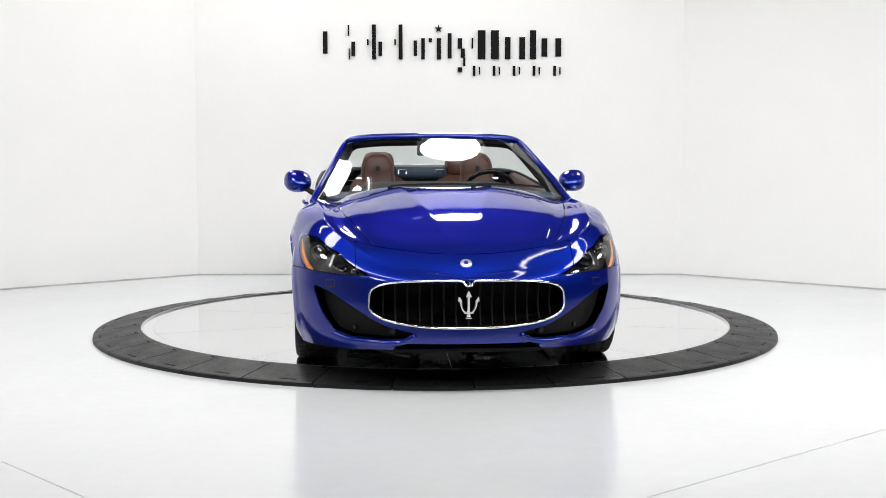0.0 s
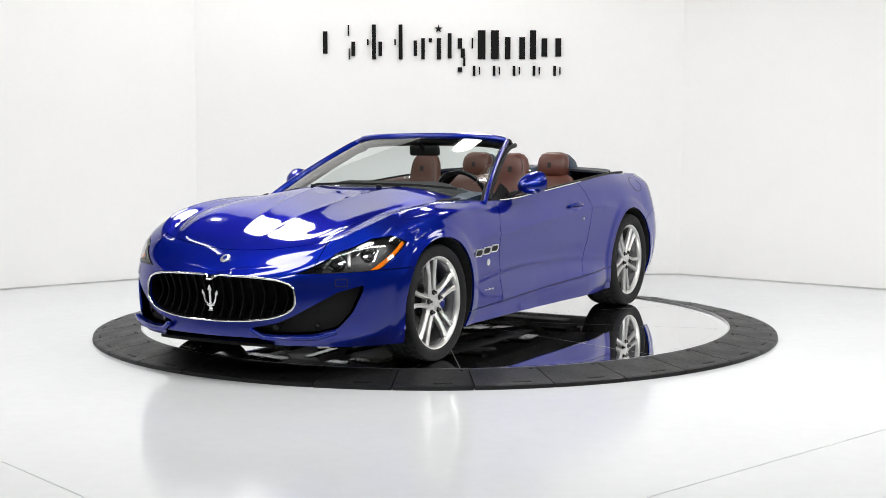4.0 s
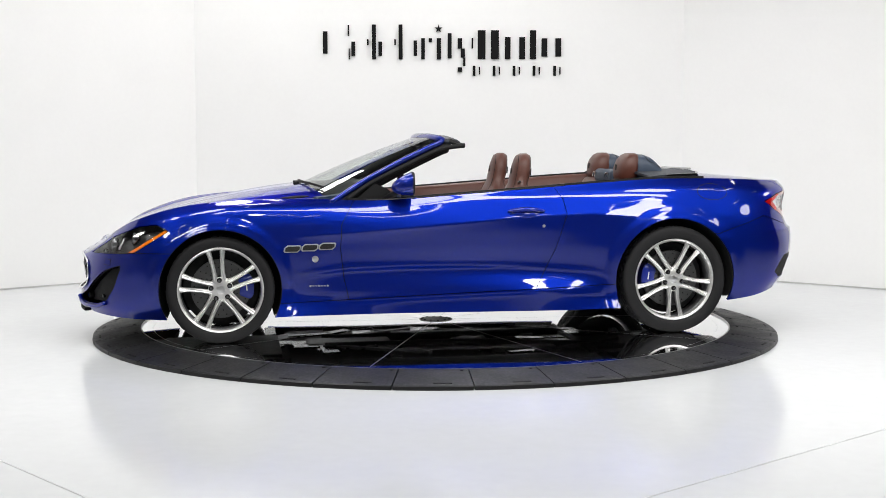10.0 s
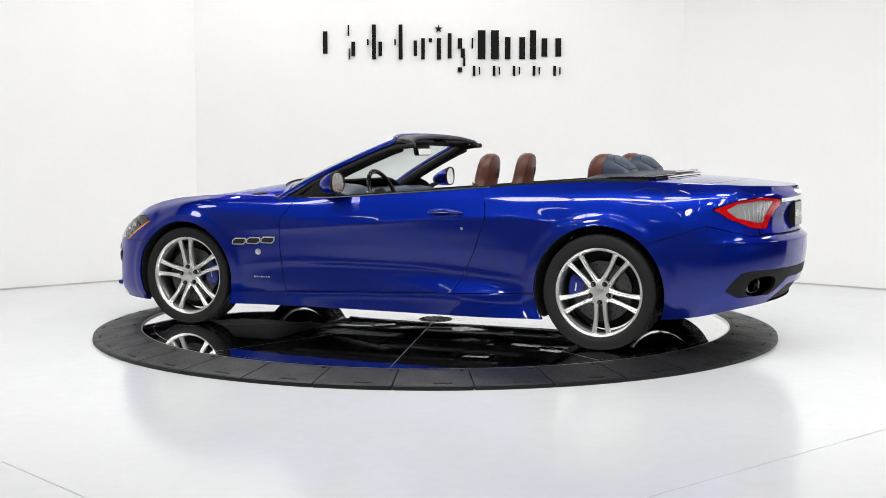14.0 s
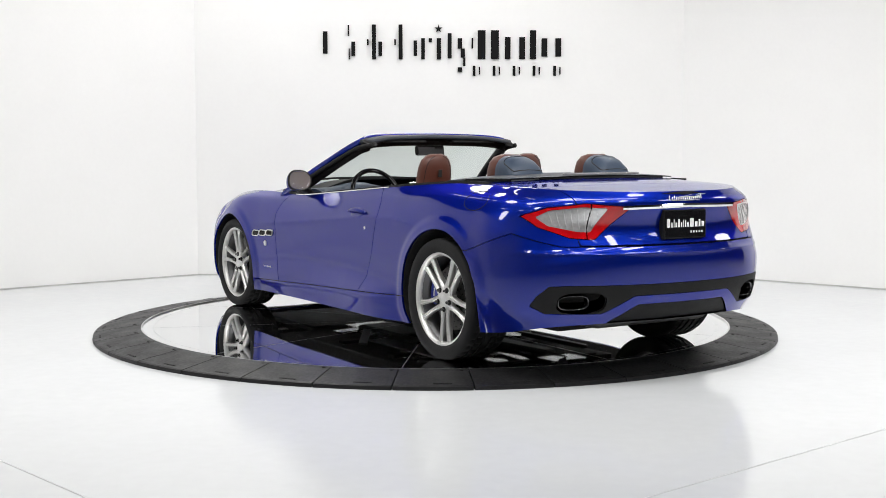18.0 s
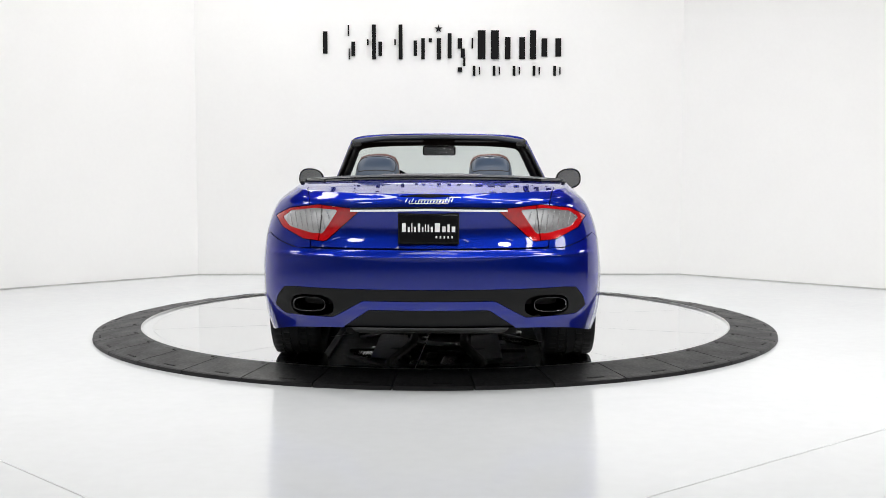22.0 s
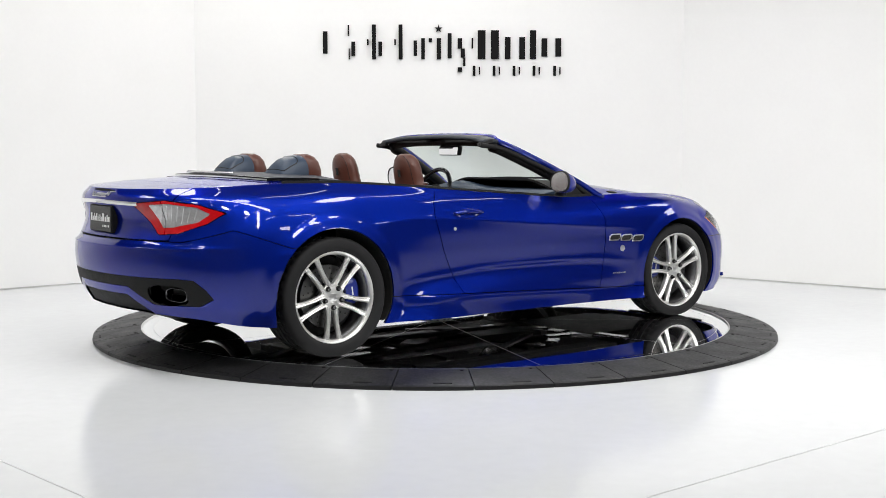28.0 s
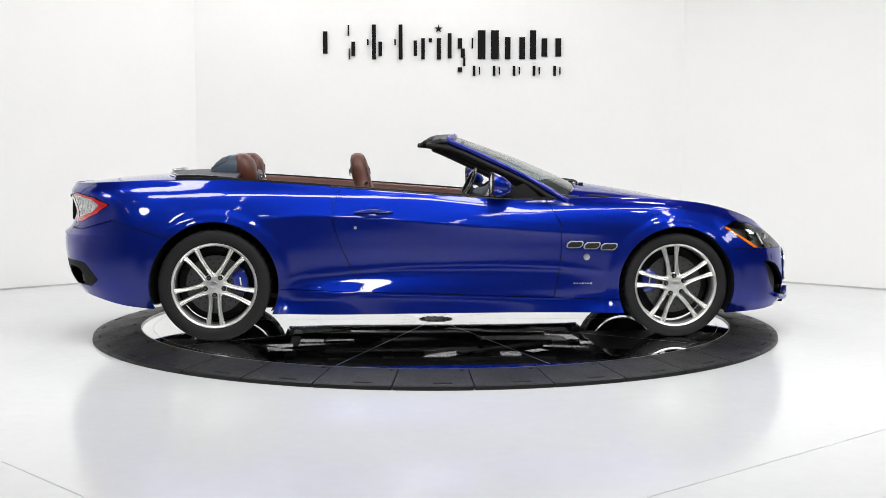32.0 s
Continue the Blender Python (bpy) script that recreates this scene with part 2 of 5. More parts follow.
# thin dark joint strips at the foot of the white walls, and two fine joints in the floor
for a, b in ((LW, (BACK_L, BACK_Y)), ((BACK_L, BACK_Y), (BACK_R, BACK_Y)), ((BACK_R, BACK_Y), RW)):
    a, b = Vector(a), Vector(b)
    t = (b - a).normalized()
    n = Vector((t.y, -t.x))
    bm = prism_bm([tuple(q) for q in (a + n * .002, b + n * .002, b + n * .012, a + n * .012)], .010, Matrix.Translation((0, 0, FLOOR_Z + .001)))
    tagged(part("baseboard", bm, material("grey_joint_filler", (.52, .52, .515), rough=.7, noise_scale=6, vary=.4), None), "thin grey joint strip at the wall foot", "baseboard", kind="structure")
for a, b in (((-2.35, -3.18), (-.95, -4.70)), ((2.75, -2.64), (.45, -4.63))):
    a, b = Vector(a), Vector(b)
    t = (b - a).normalized()
    n = Vector((t.y, -t.x)) * .002
    bm = prism_bm([tuple(q) for q in (a + n, b + n, b - n, a - n)], .001, Matrix.Translation((0, 0, FLOOR_Z + .0005)))
    tagged(part("trim", bm, material("floor_joint", (.63, .64, .65), rough=.5, noise_scale=4, vary=.4), None), "fine grey joint line in the floor", "floor joint", kind="structure")

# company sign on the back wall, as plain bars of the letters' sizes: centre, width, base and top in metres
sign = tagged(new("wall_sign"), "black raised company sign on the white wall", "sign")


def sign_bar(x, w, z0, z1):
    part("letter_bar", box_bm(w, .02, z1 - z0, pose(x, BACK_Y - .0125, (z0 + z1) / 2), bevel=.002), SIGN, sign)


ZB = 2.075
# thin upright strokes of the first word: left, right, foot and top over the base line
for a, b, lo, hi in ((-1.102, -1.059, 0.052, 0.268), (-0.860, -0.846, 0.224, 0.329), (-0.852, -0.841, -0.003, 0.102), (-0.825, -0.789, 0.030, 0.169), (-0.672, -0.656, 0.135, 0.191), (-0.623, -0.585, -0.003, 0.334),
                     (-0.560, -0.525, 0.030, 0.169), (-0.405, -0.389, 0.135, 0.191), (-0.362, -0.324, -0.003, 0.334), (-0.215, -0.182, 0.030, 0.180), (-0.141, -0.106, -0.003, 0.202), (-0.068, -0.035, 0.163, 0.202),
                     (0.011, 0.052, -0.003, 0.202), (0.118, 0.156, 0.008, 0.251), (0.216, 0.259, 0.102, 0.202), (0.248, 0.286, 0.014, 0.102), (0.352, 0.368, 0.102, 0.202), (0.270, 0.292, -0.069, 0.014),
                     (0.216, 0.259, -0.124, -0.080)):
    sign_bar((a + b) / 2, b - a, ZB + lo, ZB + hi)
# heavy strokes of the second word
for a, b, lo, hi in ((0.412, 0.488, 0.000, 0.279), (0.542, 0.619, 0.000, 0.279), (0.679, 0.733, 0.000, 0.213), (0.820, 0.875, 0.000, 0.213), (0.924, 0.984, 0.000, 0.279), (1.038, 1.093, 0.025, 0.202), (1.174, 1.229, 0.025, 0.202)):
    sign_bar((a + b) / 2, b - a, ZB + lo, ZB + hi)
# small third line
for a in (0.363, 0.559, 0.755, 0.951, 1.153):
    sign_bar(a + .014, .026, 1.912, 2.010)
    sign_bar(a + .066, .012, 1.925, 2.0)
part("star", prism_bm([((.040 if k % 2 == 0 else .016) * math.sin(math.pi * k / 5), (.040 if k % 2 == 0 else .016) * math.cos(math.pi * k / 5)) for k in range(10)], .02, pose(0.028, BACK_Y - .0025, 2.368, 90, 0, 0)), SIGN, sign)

# ceiling steel and the trays round the lamps
for k, y in enumerate((-11, -8.6, -6.4, -3.4, -2.2, .6, 1.2, 2.9)):
    tagged(part("ceiling_beam", box_bm(18, .12, .22, pose(0, y, TOP - .16)), STEEL_DARK, None), "dark steel ceiling beam", "beam", "ceiling beams", "structure")
for x, y, z, sx, sy, watts, aim in LAMPS:
    bm = bmesh.new()
    o = [((sx / 2 + .06) * math.cos(radians(22.5 + 45 * k)) / .94, (sy / 2 + .06) * math.sin(radians(22.5 + 45 * k)) / .94) for k in range(8)]
    lo = [bm.verts.new((a, b, -.08)) for a, b in o]
    hi = [bm.verts.new((a * .55, b * .55, .22)) for a, b in o]
    li = [bm.verts.new((a * .97, b * .97, -.08)) for a, b in o]
    hi2 = [bm.verts.new((a * .96, b * .96, .03)) for a, b in o]
    for A, B in ((lo, hi), (lo, li), (li, hi2)):
        for q in range(8):
            r = (q + 1) % 8
            bm.faces.new((A[q], A[r], B[r], B[q]))
    bm.faces.new(hi)
    bm.faces.new(hi2)
    m = look((x, y, z), aim or (x, y + .001, 0))
    bm.transform(m)
    tray = tagged(part("softbox", bm, STEEL_DARK, None), "black octagonal softbox hung under the ceiling", "lamp", "softboxes")
    back = m @ Vector((0, 0, .21))
    part("hanging_rod", cyl_bm(.012, TOP - back.z, pose(back.x, back.y, (TOP + back.z) / 2), 8), STEEL_DARK, tray)

# fluorescent battens under the ceiling
TUBE = material("lit_tube", (0.9, 0.9, 0.9), rough=0.3, emit=((1.0, 0.98, 0.95), 14.0))
batten = tagged(part("ceiling_light", box_bm(.16, 1.30, .05, Matrix(), bevel=.01), PANEL_WHITE, None), "white ceiling batten with a lit fluorescent tube", "lamp", "ceiling battens")
part("tube", cyl_bm(.022, 1.2, pose(0, 0, -.045, 90, 0, 0), 12), TUBE, batten)
spots = [(x, y) for y in (-7.5, -4.9, -0.8, 2.05) for x in (-6.2, -3.9, -1.3, 1.3, 3.9, 6.2) if not (abs(x) > 5 and y > 0)]
batten.matrix_basis = pose(spots[0][0], spots[0][1], TOP - .024)
for x, y in spots[1:]:
    copy_thing(batten, pose(x, y, TOP - .024))

# ---- turntable ----
R_IN, RIM_Z = 2.042, 0.009
turntable = tagged(new("turntable"), "round vehicle turntable with mirror-finish floor plates", "turntable")
ramp = tagged(new("turntable_ramp"), "black rubber ramp ring of bolted segments round the turntable", "ramp ring")
SEG_ANG = 2 * math.pi / 34


def ramp_segment():
    """One ramp plate, centred on the +x direction: sloped top, blunt outer lip, small bolt tab."""
    g = 0.0035
    h = SEG_ANG / 2
    bm = bmesh.new()

    def at(r, z, a):
        return bm.verts.new((r * math.cos(a), r * math.sin(a), z))
    rings = []
    ro = 2.356
    prof = [(R_IN, RIM_Z), (R_IN + 0.035, RIM_Z + 0.001), (ro - 0.012, -0.026), (ro, -0.030), (ro + 0.002, FLOOR_Z), (R_IN, FLOOR_Z)]
    for r, z in prof:
        row = []
        for k in range(7):
            a = (-h + g / r) + (2 * h - 2 * g / r) * k / 6
            row.append(at(r * (.9985 if r > 2.2 else 1), z, a))
        rings.append(row)
    n = len(prof)
    for i in range(n):
        A, B = rings[i], rings[(i + 1) % n]
        for k in range(6):
            bm.faces.new((A[k], A[k + 1], B[k + 1], B[k]))
    bm.faces.new([r[0] for r in rings])
    bm.faces.new([r[-1] for r in rings][::-1])
    return bm


seg_me = part("ramp_plate", ramp_segment(), RAMP, ramp).data
bolt_me = None
for k in range(34):
    a = radians(-85.05) + SEG_ANG * (k + 0.5)
    if k == 0:
        ob = [o for o in ramp.children][0]
    else:
        ob = new("ramp_plate", seg_me)
        ob.parent = ramp
    ob.matrix_basis = Matrix.Rotation(a, 4, "Z")
    bm = cyl_bm(0.011, 0.004, seg=10)
    if bolt_me is None:
        bolt = part("bolt", bm, BLACK, ob)
        bolt_me = bolt.data
    else:
        bm.free()
        bolt = new("bolt", bolt_me)
        bolt.parent = ob
    bolt.matrix_basis = Matrix.Translation((2.085 * math.cos(SEG_ANG / 2 - 0.018), 2.085 * math.sin(SEG_ANG / 2 - 0.018), 0.0095))
    mark = new("moulded_mark", bpy.data.meshes["moulded_mark"]) if k else part("moulded_mark", box_bm(0.012, 0.10, 0.003), BLACK, ob)
    mark.parent = ob
    mark.matrix_basis = pose(2.305, 0.05, -0.0205, 0, 8.7, 0)

# rotating plate: ten mirror sectors, an edge trim and a hub cap
def sector():
    bm = bmesh.new()
    n, g = 12, 0.0030
    h = radians(18)
    pts = []
    for k in range(n + 1):
        a = -h + 2 * h * k / n
        pts.append((1.955 * math.cos(a), 1.955 * math.sin(a)))
    r0 = 0.10
    for k in range(n, -1, -4):
        a = -h + 2 * h * k / n
        pts.append((r0 * math.cos(a), r0 * math.sin(a)))
    # pull the two long sides in by the joint's half width
    out = []
    for x, y in pts:
        a = math.atan2(y, x)
        r = math.hypot(x, y)
        lim = h - g / r
        a = max(-lim, min(lim, a))
        out.append((r * math.cos(a), r * math.sin(a)))
    return prism_bm(out, 0.012, Matrix.Translation((0, 0, -0.012)))


for k in range(10):
    if k == 0:
        plate0 = part("mirror_plate", sector(), MIRROR, turntable)
        ob = plate0
    else:
        ob = new("mirror_plate", plate0.data)
        ob.parent = turntable
    ob.matrix_basis = Matrix.Rotation(radians(160 + 18 + 36 * k), 4, "Z")


def annulus(r0, r1, z0, z1, seg=96):
    bm = bmesh.new()
    rows = []
    for k in range(seg):
        a = 2 * math.pi * k / seg
        c, s = math.cos(a), math.sin(a)
        rows.append([bm.verts.new((r * c, r * s, z)) for r, z in ((r0, z0), (r1, z0), (r1, z1), (r0, z1))])
    for k in range(seg):
        A, B = rows[k], rows[(k + 1) % seg]
        for i in range(4):
            j = (i + 1) % 4
            bm.faces.new((A[i], A[j], B[j], B[i]))
    return bm


part("outer_plate_ring", annulus(1.958, 2.0325, -0.012, 0.0), MIRROR, turntable)
part("edge_trim", annulus(2.033, 2.041, -0.02, 0.009), TRIM_SILVER, turntable, "bright aluminium edge strip")
part("base_plate", cyl_bm(2.032, 0.03, Matrix.Translation((0, 0, -0.0170)), 96), TRIM_SILVER, turntable)
hub_cap = part("hub_cap", cyl_bm(0.118, 0.014, Matrix.Translation((0, 0, -0.003)), 48, bevel=0.003), HUBCAP, turntable, "round aluminium centre cap")
for k in range(12):
    a = 2 * math.pi * k / 12
    part("screw", cyl_bm(0.009, 0.006, Matrix.Translation((0.100 * math.cos(a), 0.100 * math.sin(a), 0.004)), 8), BLACK, hub_cap)

# ---- car body ----
car = tagged(new("car"), "blue convertible sports car with open roof and brown leather seats", "car")
Y_SIDE = (1.75, 1.45, 1.0, 0.5, 0.0, -0.5, -1.0, -1.4, -1.75)
FH, RH = (1.494, 0.335), (-1.448, 0.352)          # wheel centres (y, z)
ARCH_F, ARCH_R = 0.378, 0.404
# body lines from the lower lip to the crest: half widths along the side, heights from nose to tail, nose and tail reach
LINES = [
    dict(w=(.868, .888, .884, .893, .893, .893, .889, .890, .885), z=(.175, .165, .155, .150) + (.150, .160, .168, .168, .168, .168, .172, .20) + (.222, .265, .285, .29), nose=2.398, tail=-2.42),
    dict(w=(.903, .921, .905, .892, .887, .893, .908, .920, .915), z=(.215, .215, .225, .240) + (.250, .255, .255, .255, .255, .258, .27, .30) + (.33, .37, .40, .41), nose=2.425, tail=-2.495),
    dict(w=(.920, .941, .918, .895, .883, .892, .918, .942, .932), z=(.300, .315, .36, .40) + (.42, .42, .42, .42, .42, .425, .44, .46) + (.48, .58, .645, .662), nose=2.428, tail=-2.522),
    dict(w=(.920, .945, .924, .907, .902, .906, .924, .944, .932), z=(.395, .42, .50, .56) + (.59, .60, .60, .60, .60, .605, .61, .625) + (.640, .674, .700, .705), nose=2.432, tail=-2.482),
    dict(w=(.896, .930, .917, .905, .902, .905, .912, .922, .908), z=(.455, .500, .60, .688) + (.742, .75, .745, .75, .755, .765, .775, .785) + (.792, .795, .795, .795), nose=2.430, tail=-2.448),
    dict(w=(.852, .892, .882, .864, .860, .862, .864, .862, .846), z=(.500, .560, .672, .775) + (.836, .842, .836, .86, .885, .91, .93, .930) + (.930, .930, .930, .930), nose=2.416, tail=-2.484),
    dict(w=(.746, .780, .804, .826, .830, .824, .808, .786, .748), z=(.548, .614, .752, .846) + (.884, .896, .884, .916, .953, .990, 1.012, 1.012) + (1.005, .994, .987, .985), nose=2.349, tail=-2.455),
]
S_A, S_B, S_END = 1.15, 4.65, 5.85
S_KEYS = (0.0, 0.45, 0.80, 1.15) + tuple(1.15 + 1.75 - y for y in Y_SIDE[1:]) + (4.80, 5.10, 5.45, 5.85)
HOOD_Y = (0.5, 0.7, 1.0, 1.23, 1.42, 1.65, 1.8, 1.96, 2.19, 2.27, 2.35)
HOOD_Z = (1.0, .985, .965, .935, .902, .855, .816, .760, .66, .610, .548)
DECK_Y = (-2.49, -2.44, -2.3, -2.1, -1.91, -1.7, -1.35)
DECK_Z = (.968, .980, .998, 1.019, 1.034, 1.044, 1.044)


NOSE_FORM, TAIL_FORM = 0.92, 0.66       # how full the corners are in plan
ARC = np.linspace(0, math.pi / 2, 600)


def run_of(line, s):
    """True length along a body line in plan, continued from the side's stations."""
    def table(w, reach, power):
        x, y = w * np.sin(ARC), reach * np.clip(np.cos(ARC), 0, 1) ** power
        return np.concatenate([[0], np.cumsum(np.hypot(np.diff(x), np.diff(y)))])
    s = np.asarray(s, float)
    out = s.copy()
    c = table(line["w"][0], line["nose"] - 1.75, NOSE_FORM)
    f = s < S_A
    out[f] = S_A + np.interp(s[f] / S_A * math.pi / 2, ARC, c) - c[-1]
    c = table(line["w"][-1], line["tail"] + 1.75, TAIL_FORM)
    r = s > S_B
    out[r] = S_B + c[-1] - np.interp((S_END - s[r]) / (S_END - S_B) * math.pi / 2, ARC, c)
    return out


def body_line(line, s):
    """Points of one body line at the stations s, on the x > 0 side."""
    s = np.asarray(s, float)
    z = hermite(run_of(line, S_KEYS), line["z"], run_of(line, s))
    y = np.clip(1.15 + 1.75 - s, -1.75, 1.75)
    x = hermite([-v for v in Y_SIDE], line["w"], -y)
    f = s < S_A
    a = s[f] / S_A * math.pi / 2
    x[f] = line["w"][0] * np.sin(a)
    y[f] = 1.75 + (line["nose"] - 1.75) * np.clip(np.cos(a), 0, 1) ** NOSE_FORM
    r = s > S_B
    a = (S_END - s[r]) / (S_END - S_B) * math.pi / 2
    x[r] = line["w"][-1] * np.sin(a)
    y[r] = -1.75 + (line["tail"] + 1.75) * np.clip(np.cos(a), 0, 1) ** TAIL_FORM
    return np.stack([x, y, z], 1)


class Shell:
    """A polygon mesh with smooth normals that can be cut along the zero line of a function."""

    def __init__(self, V, N, F):
        self.V, self.N, self.F = V, N, F

    def compact(self):
        used = sorted({i for f in self.F for i in f})
        ix = {u: k for k, u in enumerate(used)}
        return Shell(self.V[used], self.N[used], [tuple(ix[i] for i in f) for f in self.F])

    def split(self, g, gap=0.0):
        """The part where g < -gap/2, and the part where g > gap/2."""
        if gap:
            a, _ = self.split(lambda p: g(p) + gap / 2)
            _, b = self.split(lambda p: g(p) - gap / 2)
            return a, b
        if not self.F:
            return self, self
        v = g(self.V)
        V, N, neg, pos, made = list(self.V), list(self.N), [], [], {}
        side = v > 0

        def cut(i, j):
            k = (i, j) if i < j else (j, i)
            if k not in made:
                t = v[i] / (v[i] - v[j])
                V.append(self.V[i] * (1 - t) + self.V[j] * t)
                n = self.N[i] * (1 - t) + self.N[j] * t
                N.append(n / (np.linalg.norm(n) + 1e-12))
                made[k] = len(V) - 1
            return made[k]
        for f in self.F:
            c = sum(bool(side[i]) for i in f)
            if c == 0:
                neg.append(f)
            elif c == len(f):
                pos.append(f)
            else:
                a, b = [], []
                for q in range(len(f)):
                    i, j = f[q], f[(q + 1) % len(f)]
                    (b if side[i] else a).append(i)
                    if side[i] != side[j]:
                        k = cut(i, j)
                        a.append(k)
                        b.append(k)
                if len(a) > 2:
                    neg.append(tuple(a))
                if len(b) > 2:
                    pos.append(tuple(b))
        V, N = np.array(V), np.array(N)
        return Shell(V, N, neg).compact() if neg else Shell(V[:0], N[:0], []), Shell(V, N, pos).compact() if pos else Shell(V[:0], N[:0], [])

    def moved(self, d):
        return Shell(self.V - self.N * d, self.N, self.F)

    def mirrored(self):
        k = np.array([-1, 1, 1])
        return Shell(self.V * k, self.N * k, [f[::-1] for f in self.F])

    def __add__(self, o):
        n = len(self.V)
        if not n:
            return o
        if not len(o.V):
            return self
        return Shell(np.concatenate([self.V, o.V]), np.concatenate([self.N, o.N]), self.F + [tuple(i + n for i in f) for f in o.F])

    def link(self, name, mat, parent, label="", rim=0.012):
        V, N, F = list(self.V), list(self.N), list(self.F)
        if rim:
            seen = {}
            for f in self.F:
                for q in range(len(f)):
                    i, j = f[q], f[(q + 1) % len(f)]
                    seen[(i, j)] = 1
            for (i, j) in list(seen):
                if (j, i) in seen or (abs(V[i][0]) < 1e-4 and abs(V[j][0]) < 1e-4):
                    continue
                e = V[j] - V[i]
                n = np.cross(e, N[i])
                n = n / (np.linalg.norm(n) + 1e-12)
                k = len(V)
                V += [V[i], V[j], V[j] - N[j] * rim, V[i] - N[i] * rim]
                N += [n] * 4
                F.append((k + 1, k, k + 3, k + 2))
        return link_mesh(name, V, F, mat, parent, normals=N, label=label)


def make_half():
    s = np.concatenate([np.linspace(0, S_A, 70), np.linspace(S_A, S_B, 220)[1:], np.linspace(S_B, S_END, 70)[1:]])
    L = [body_line(l, s) for l in LINES]
    nv = 14
    rows = []
    for i in range(len(L) - 1):
        p0, p1, p2, p3 = L[max(i - 1, 0)], L[i], L[i + 1], L[min(i + 2, len(L) - 1)]
        d0 = np.linalg.norm(p1 - p0, axis=1)[:, None] ** .5 + 1e-6
        d1 = np.linalg.norm(p2 - p1, axis=1)[:, None] ** .5 + 1e-6
        d2 = np.linalg.norm(p3 - p2, axis=1)[:, None] ** .5 + 1e-6
        m1 = (p2 - p1) if i == 0 else d1 * ((p1 - p0) / d0 - (p2 - p0) / (d0 + d1) + (p2 - p1) / d1)
        m2 = (p2 - p1) if i == len(L) - 2 else d1 * ((p2 - p1) / d1 - (p3 - p1) / (d1 + d2) + (p3 - p2) / d2)
        for k in range(nv):
            t = k / nv
            rows.append((2 * t ** 3 - 3 * t ** 2 + 1) * p1 + (t ** 3 - 2 * t ** 2 + t) * m1 + (-2 * t ** 3 + 3 * t ** 2) * p2 + (t ** 3 - t ** 2) * m2)
    rows.append(L[-1])
    G = np.stack(rows)                                # v, s, 3
    # raised lip round the wheel openings
    def step(u):
        u = np.clip(u, 0, 1)
        return u * u * (3 - 2 * u)
    for (cy, cz), R in ((FH, ARCH_F), (RH, ARCH_R)):
        r = np.hypot(G[..., 1] - cy, G[..., 2] - cz)
        G[..., 0] += (0.009 * (1 - step((r - R - .034) / .055)) + .004 * np.exp(-((r - R) / .012) ** 2)) * (G[..., 0] > 0.7)
    # flare below the side crease, between the wheels: shallow behind the front wheel, deep before the rear one
    y, z = G[..., 1], G[..., 2]
    side = (G[..., 0] > .7)
    crease = np.interp(y, (-1.1, -.9, -.3, .3, .7, 1.0, 1.2), (.36, .415, .462, .472, .462, .430, .40))
    dz = crease - z
    deep = np.interp(y, (-1.0, -.6, -.2, .2, .9), (.050, .050, .034, .022, .014))
    flare = deep * step(dz / .165) + 0.0072 * np.exp(-np.abs(dz) / .022)
    G[..., 0] += flare * step((1.16 - y) / .50) * step((y + 1.12) / .45) * side
    # fold of the shoulder from the wing vents over the door handle to the rear wheel
    fold = np.interp(y, (-1.2, -.9, -.45, .1, .7, 1.1), (.765, .792, .776, .728, .682, .660))
    amp = np.interp(y, (-1.2, -.7, -.2, .5), (.0125, .0125, .0095, .0078))
    wide = np.interp(y, (-1.2, -.7, -.2, .5), (.044, .044, .030, .024))
    G[..., 0] += amp * np.exp(-np.abs(z - fold) / wide) * step((1.12 - y) / .35) * step((y + 1.30) / .35) * side
    # upper edge of the sill
    sill = .252 + (.698 - y) * .039
    G[..., 0] += .0050 * np.exp(-np.abs(z - sill) / .014) * step((1.00 - y) / .50) * step((y + 1.02) / .30) * side
    # sharp upper edge of the rear bumper
    back = step((-1.95 - y) / .25)
    G[..., 1] -= .010 * np.exp(-np.abs(z - .664) / .010) * back
    nvv, ns = G.shape[:2]
    V = list(G.reshape(-1, 3))
    F = []
    for a in range(nvv - 1):
        for b in range(ns - 1):
            F.append((a * ns + b, a * ns + b + 1, (a + 1) * ns + b + 1, (a + 1) * ns + b))
    top = (nvv - 1) * ns
    nr = 64

    def lid(cols, height):
        prev = None
        for b in cols:
            e = G[-1, b]
            col = [top + b]
            for k in range(1, nr + 1):
                r = 1 - k / nr
                V.append(np.array([e[0] * r, e[1], height(r, e)]))
                col.append(len(V) - 1)
            if prev is not None:
                for k in range(nr):
                    F.append((prev[k], col[k], col[k + 1], prev[k + 1]))
            prev = col

    def hood(r, e):
        zc = float(hermite(HOOD_Y, HOOD_Z, e[1]))
        t = np.clip((1 - r) / 0.62, 0, 1)
        w = np.clip((e[0] - 0.55) / 0.16, 0, 1)
        up = w * t * t * (3 - 2 * t) + (1 - w) * (1 - r ** 2.2)
        valley = 0.016 * w * math.exp(-((r - 0.84) / 0.09) ** 2)
        xc = .075 + .205 * min(1, max(0, (2.10 - e[1]) / 1.1))
        fade = min(1, max(0, (2.16 - e[1]) / .4)) * min(1, max(0, (e[1] - .7) / .2))
        crease = 0.0065 * fade * (math.exp(-abs(e[0] * r - xc) / .055) - .5 * math.exp(-max(0, xc - e[0] * r) / .16))
        return e[2] + (zc - e[2]) * up - valley + crease

    def deck(r, e):
        zc = float(hermite(DECK_Y, DECK_Z, e[1]))
        return zc + (e[2] - zc) * r ** 2.6
    lid([b for b in range(ns) if G[-1, b, 1] >= 0.55], hood)
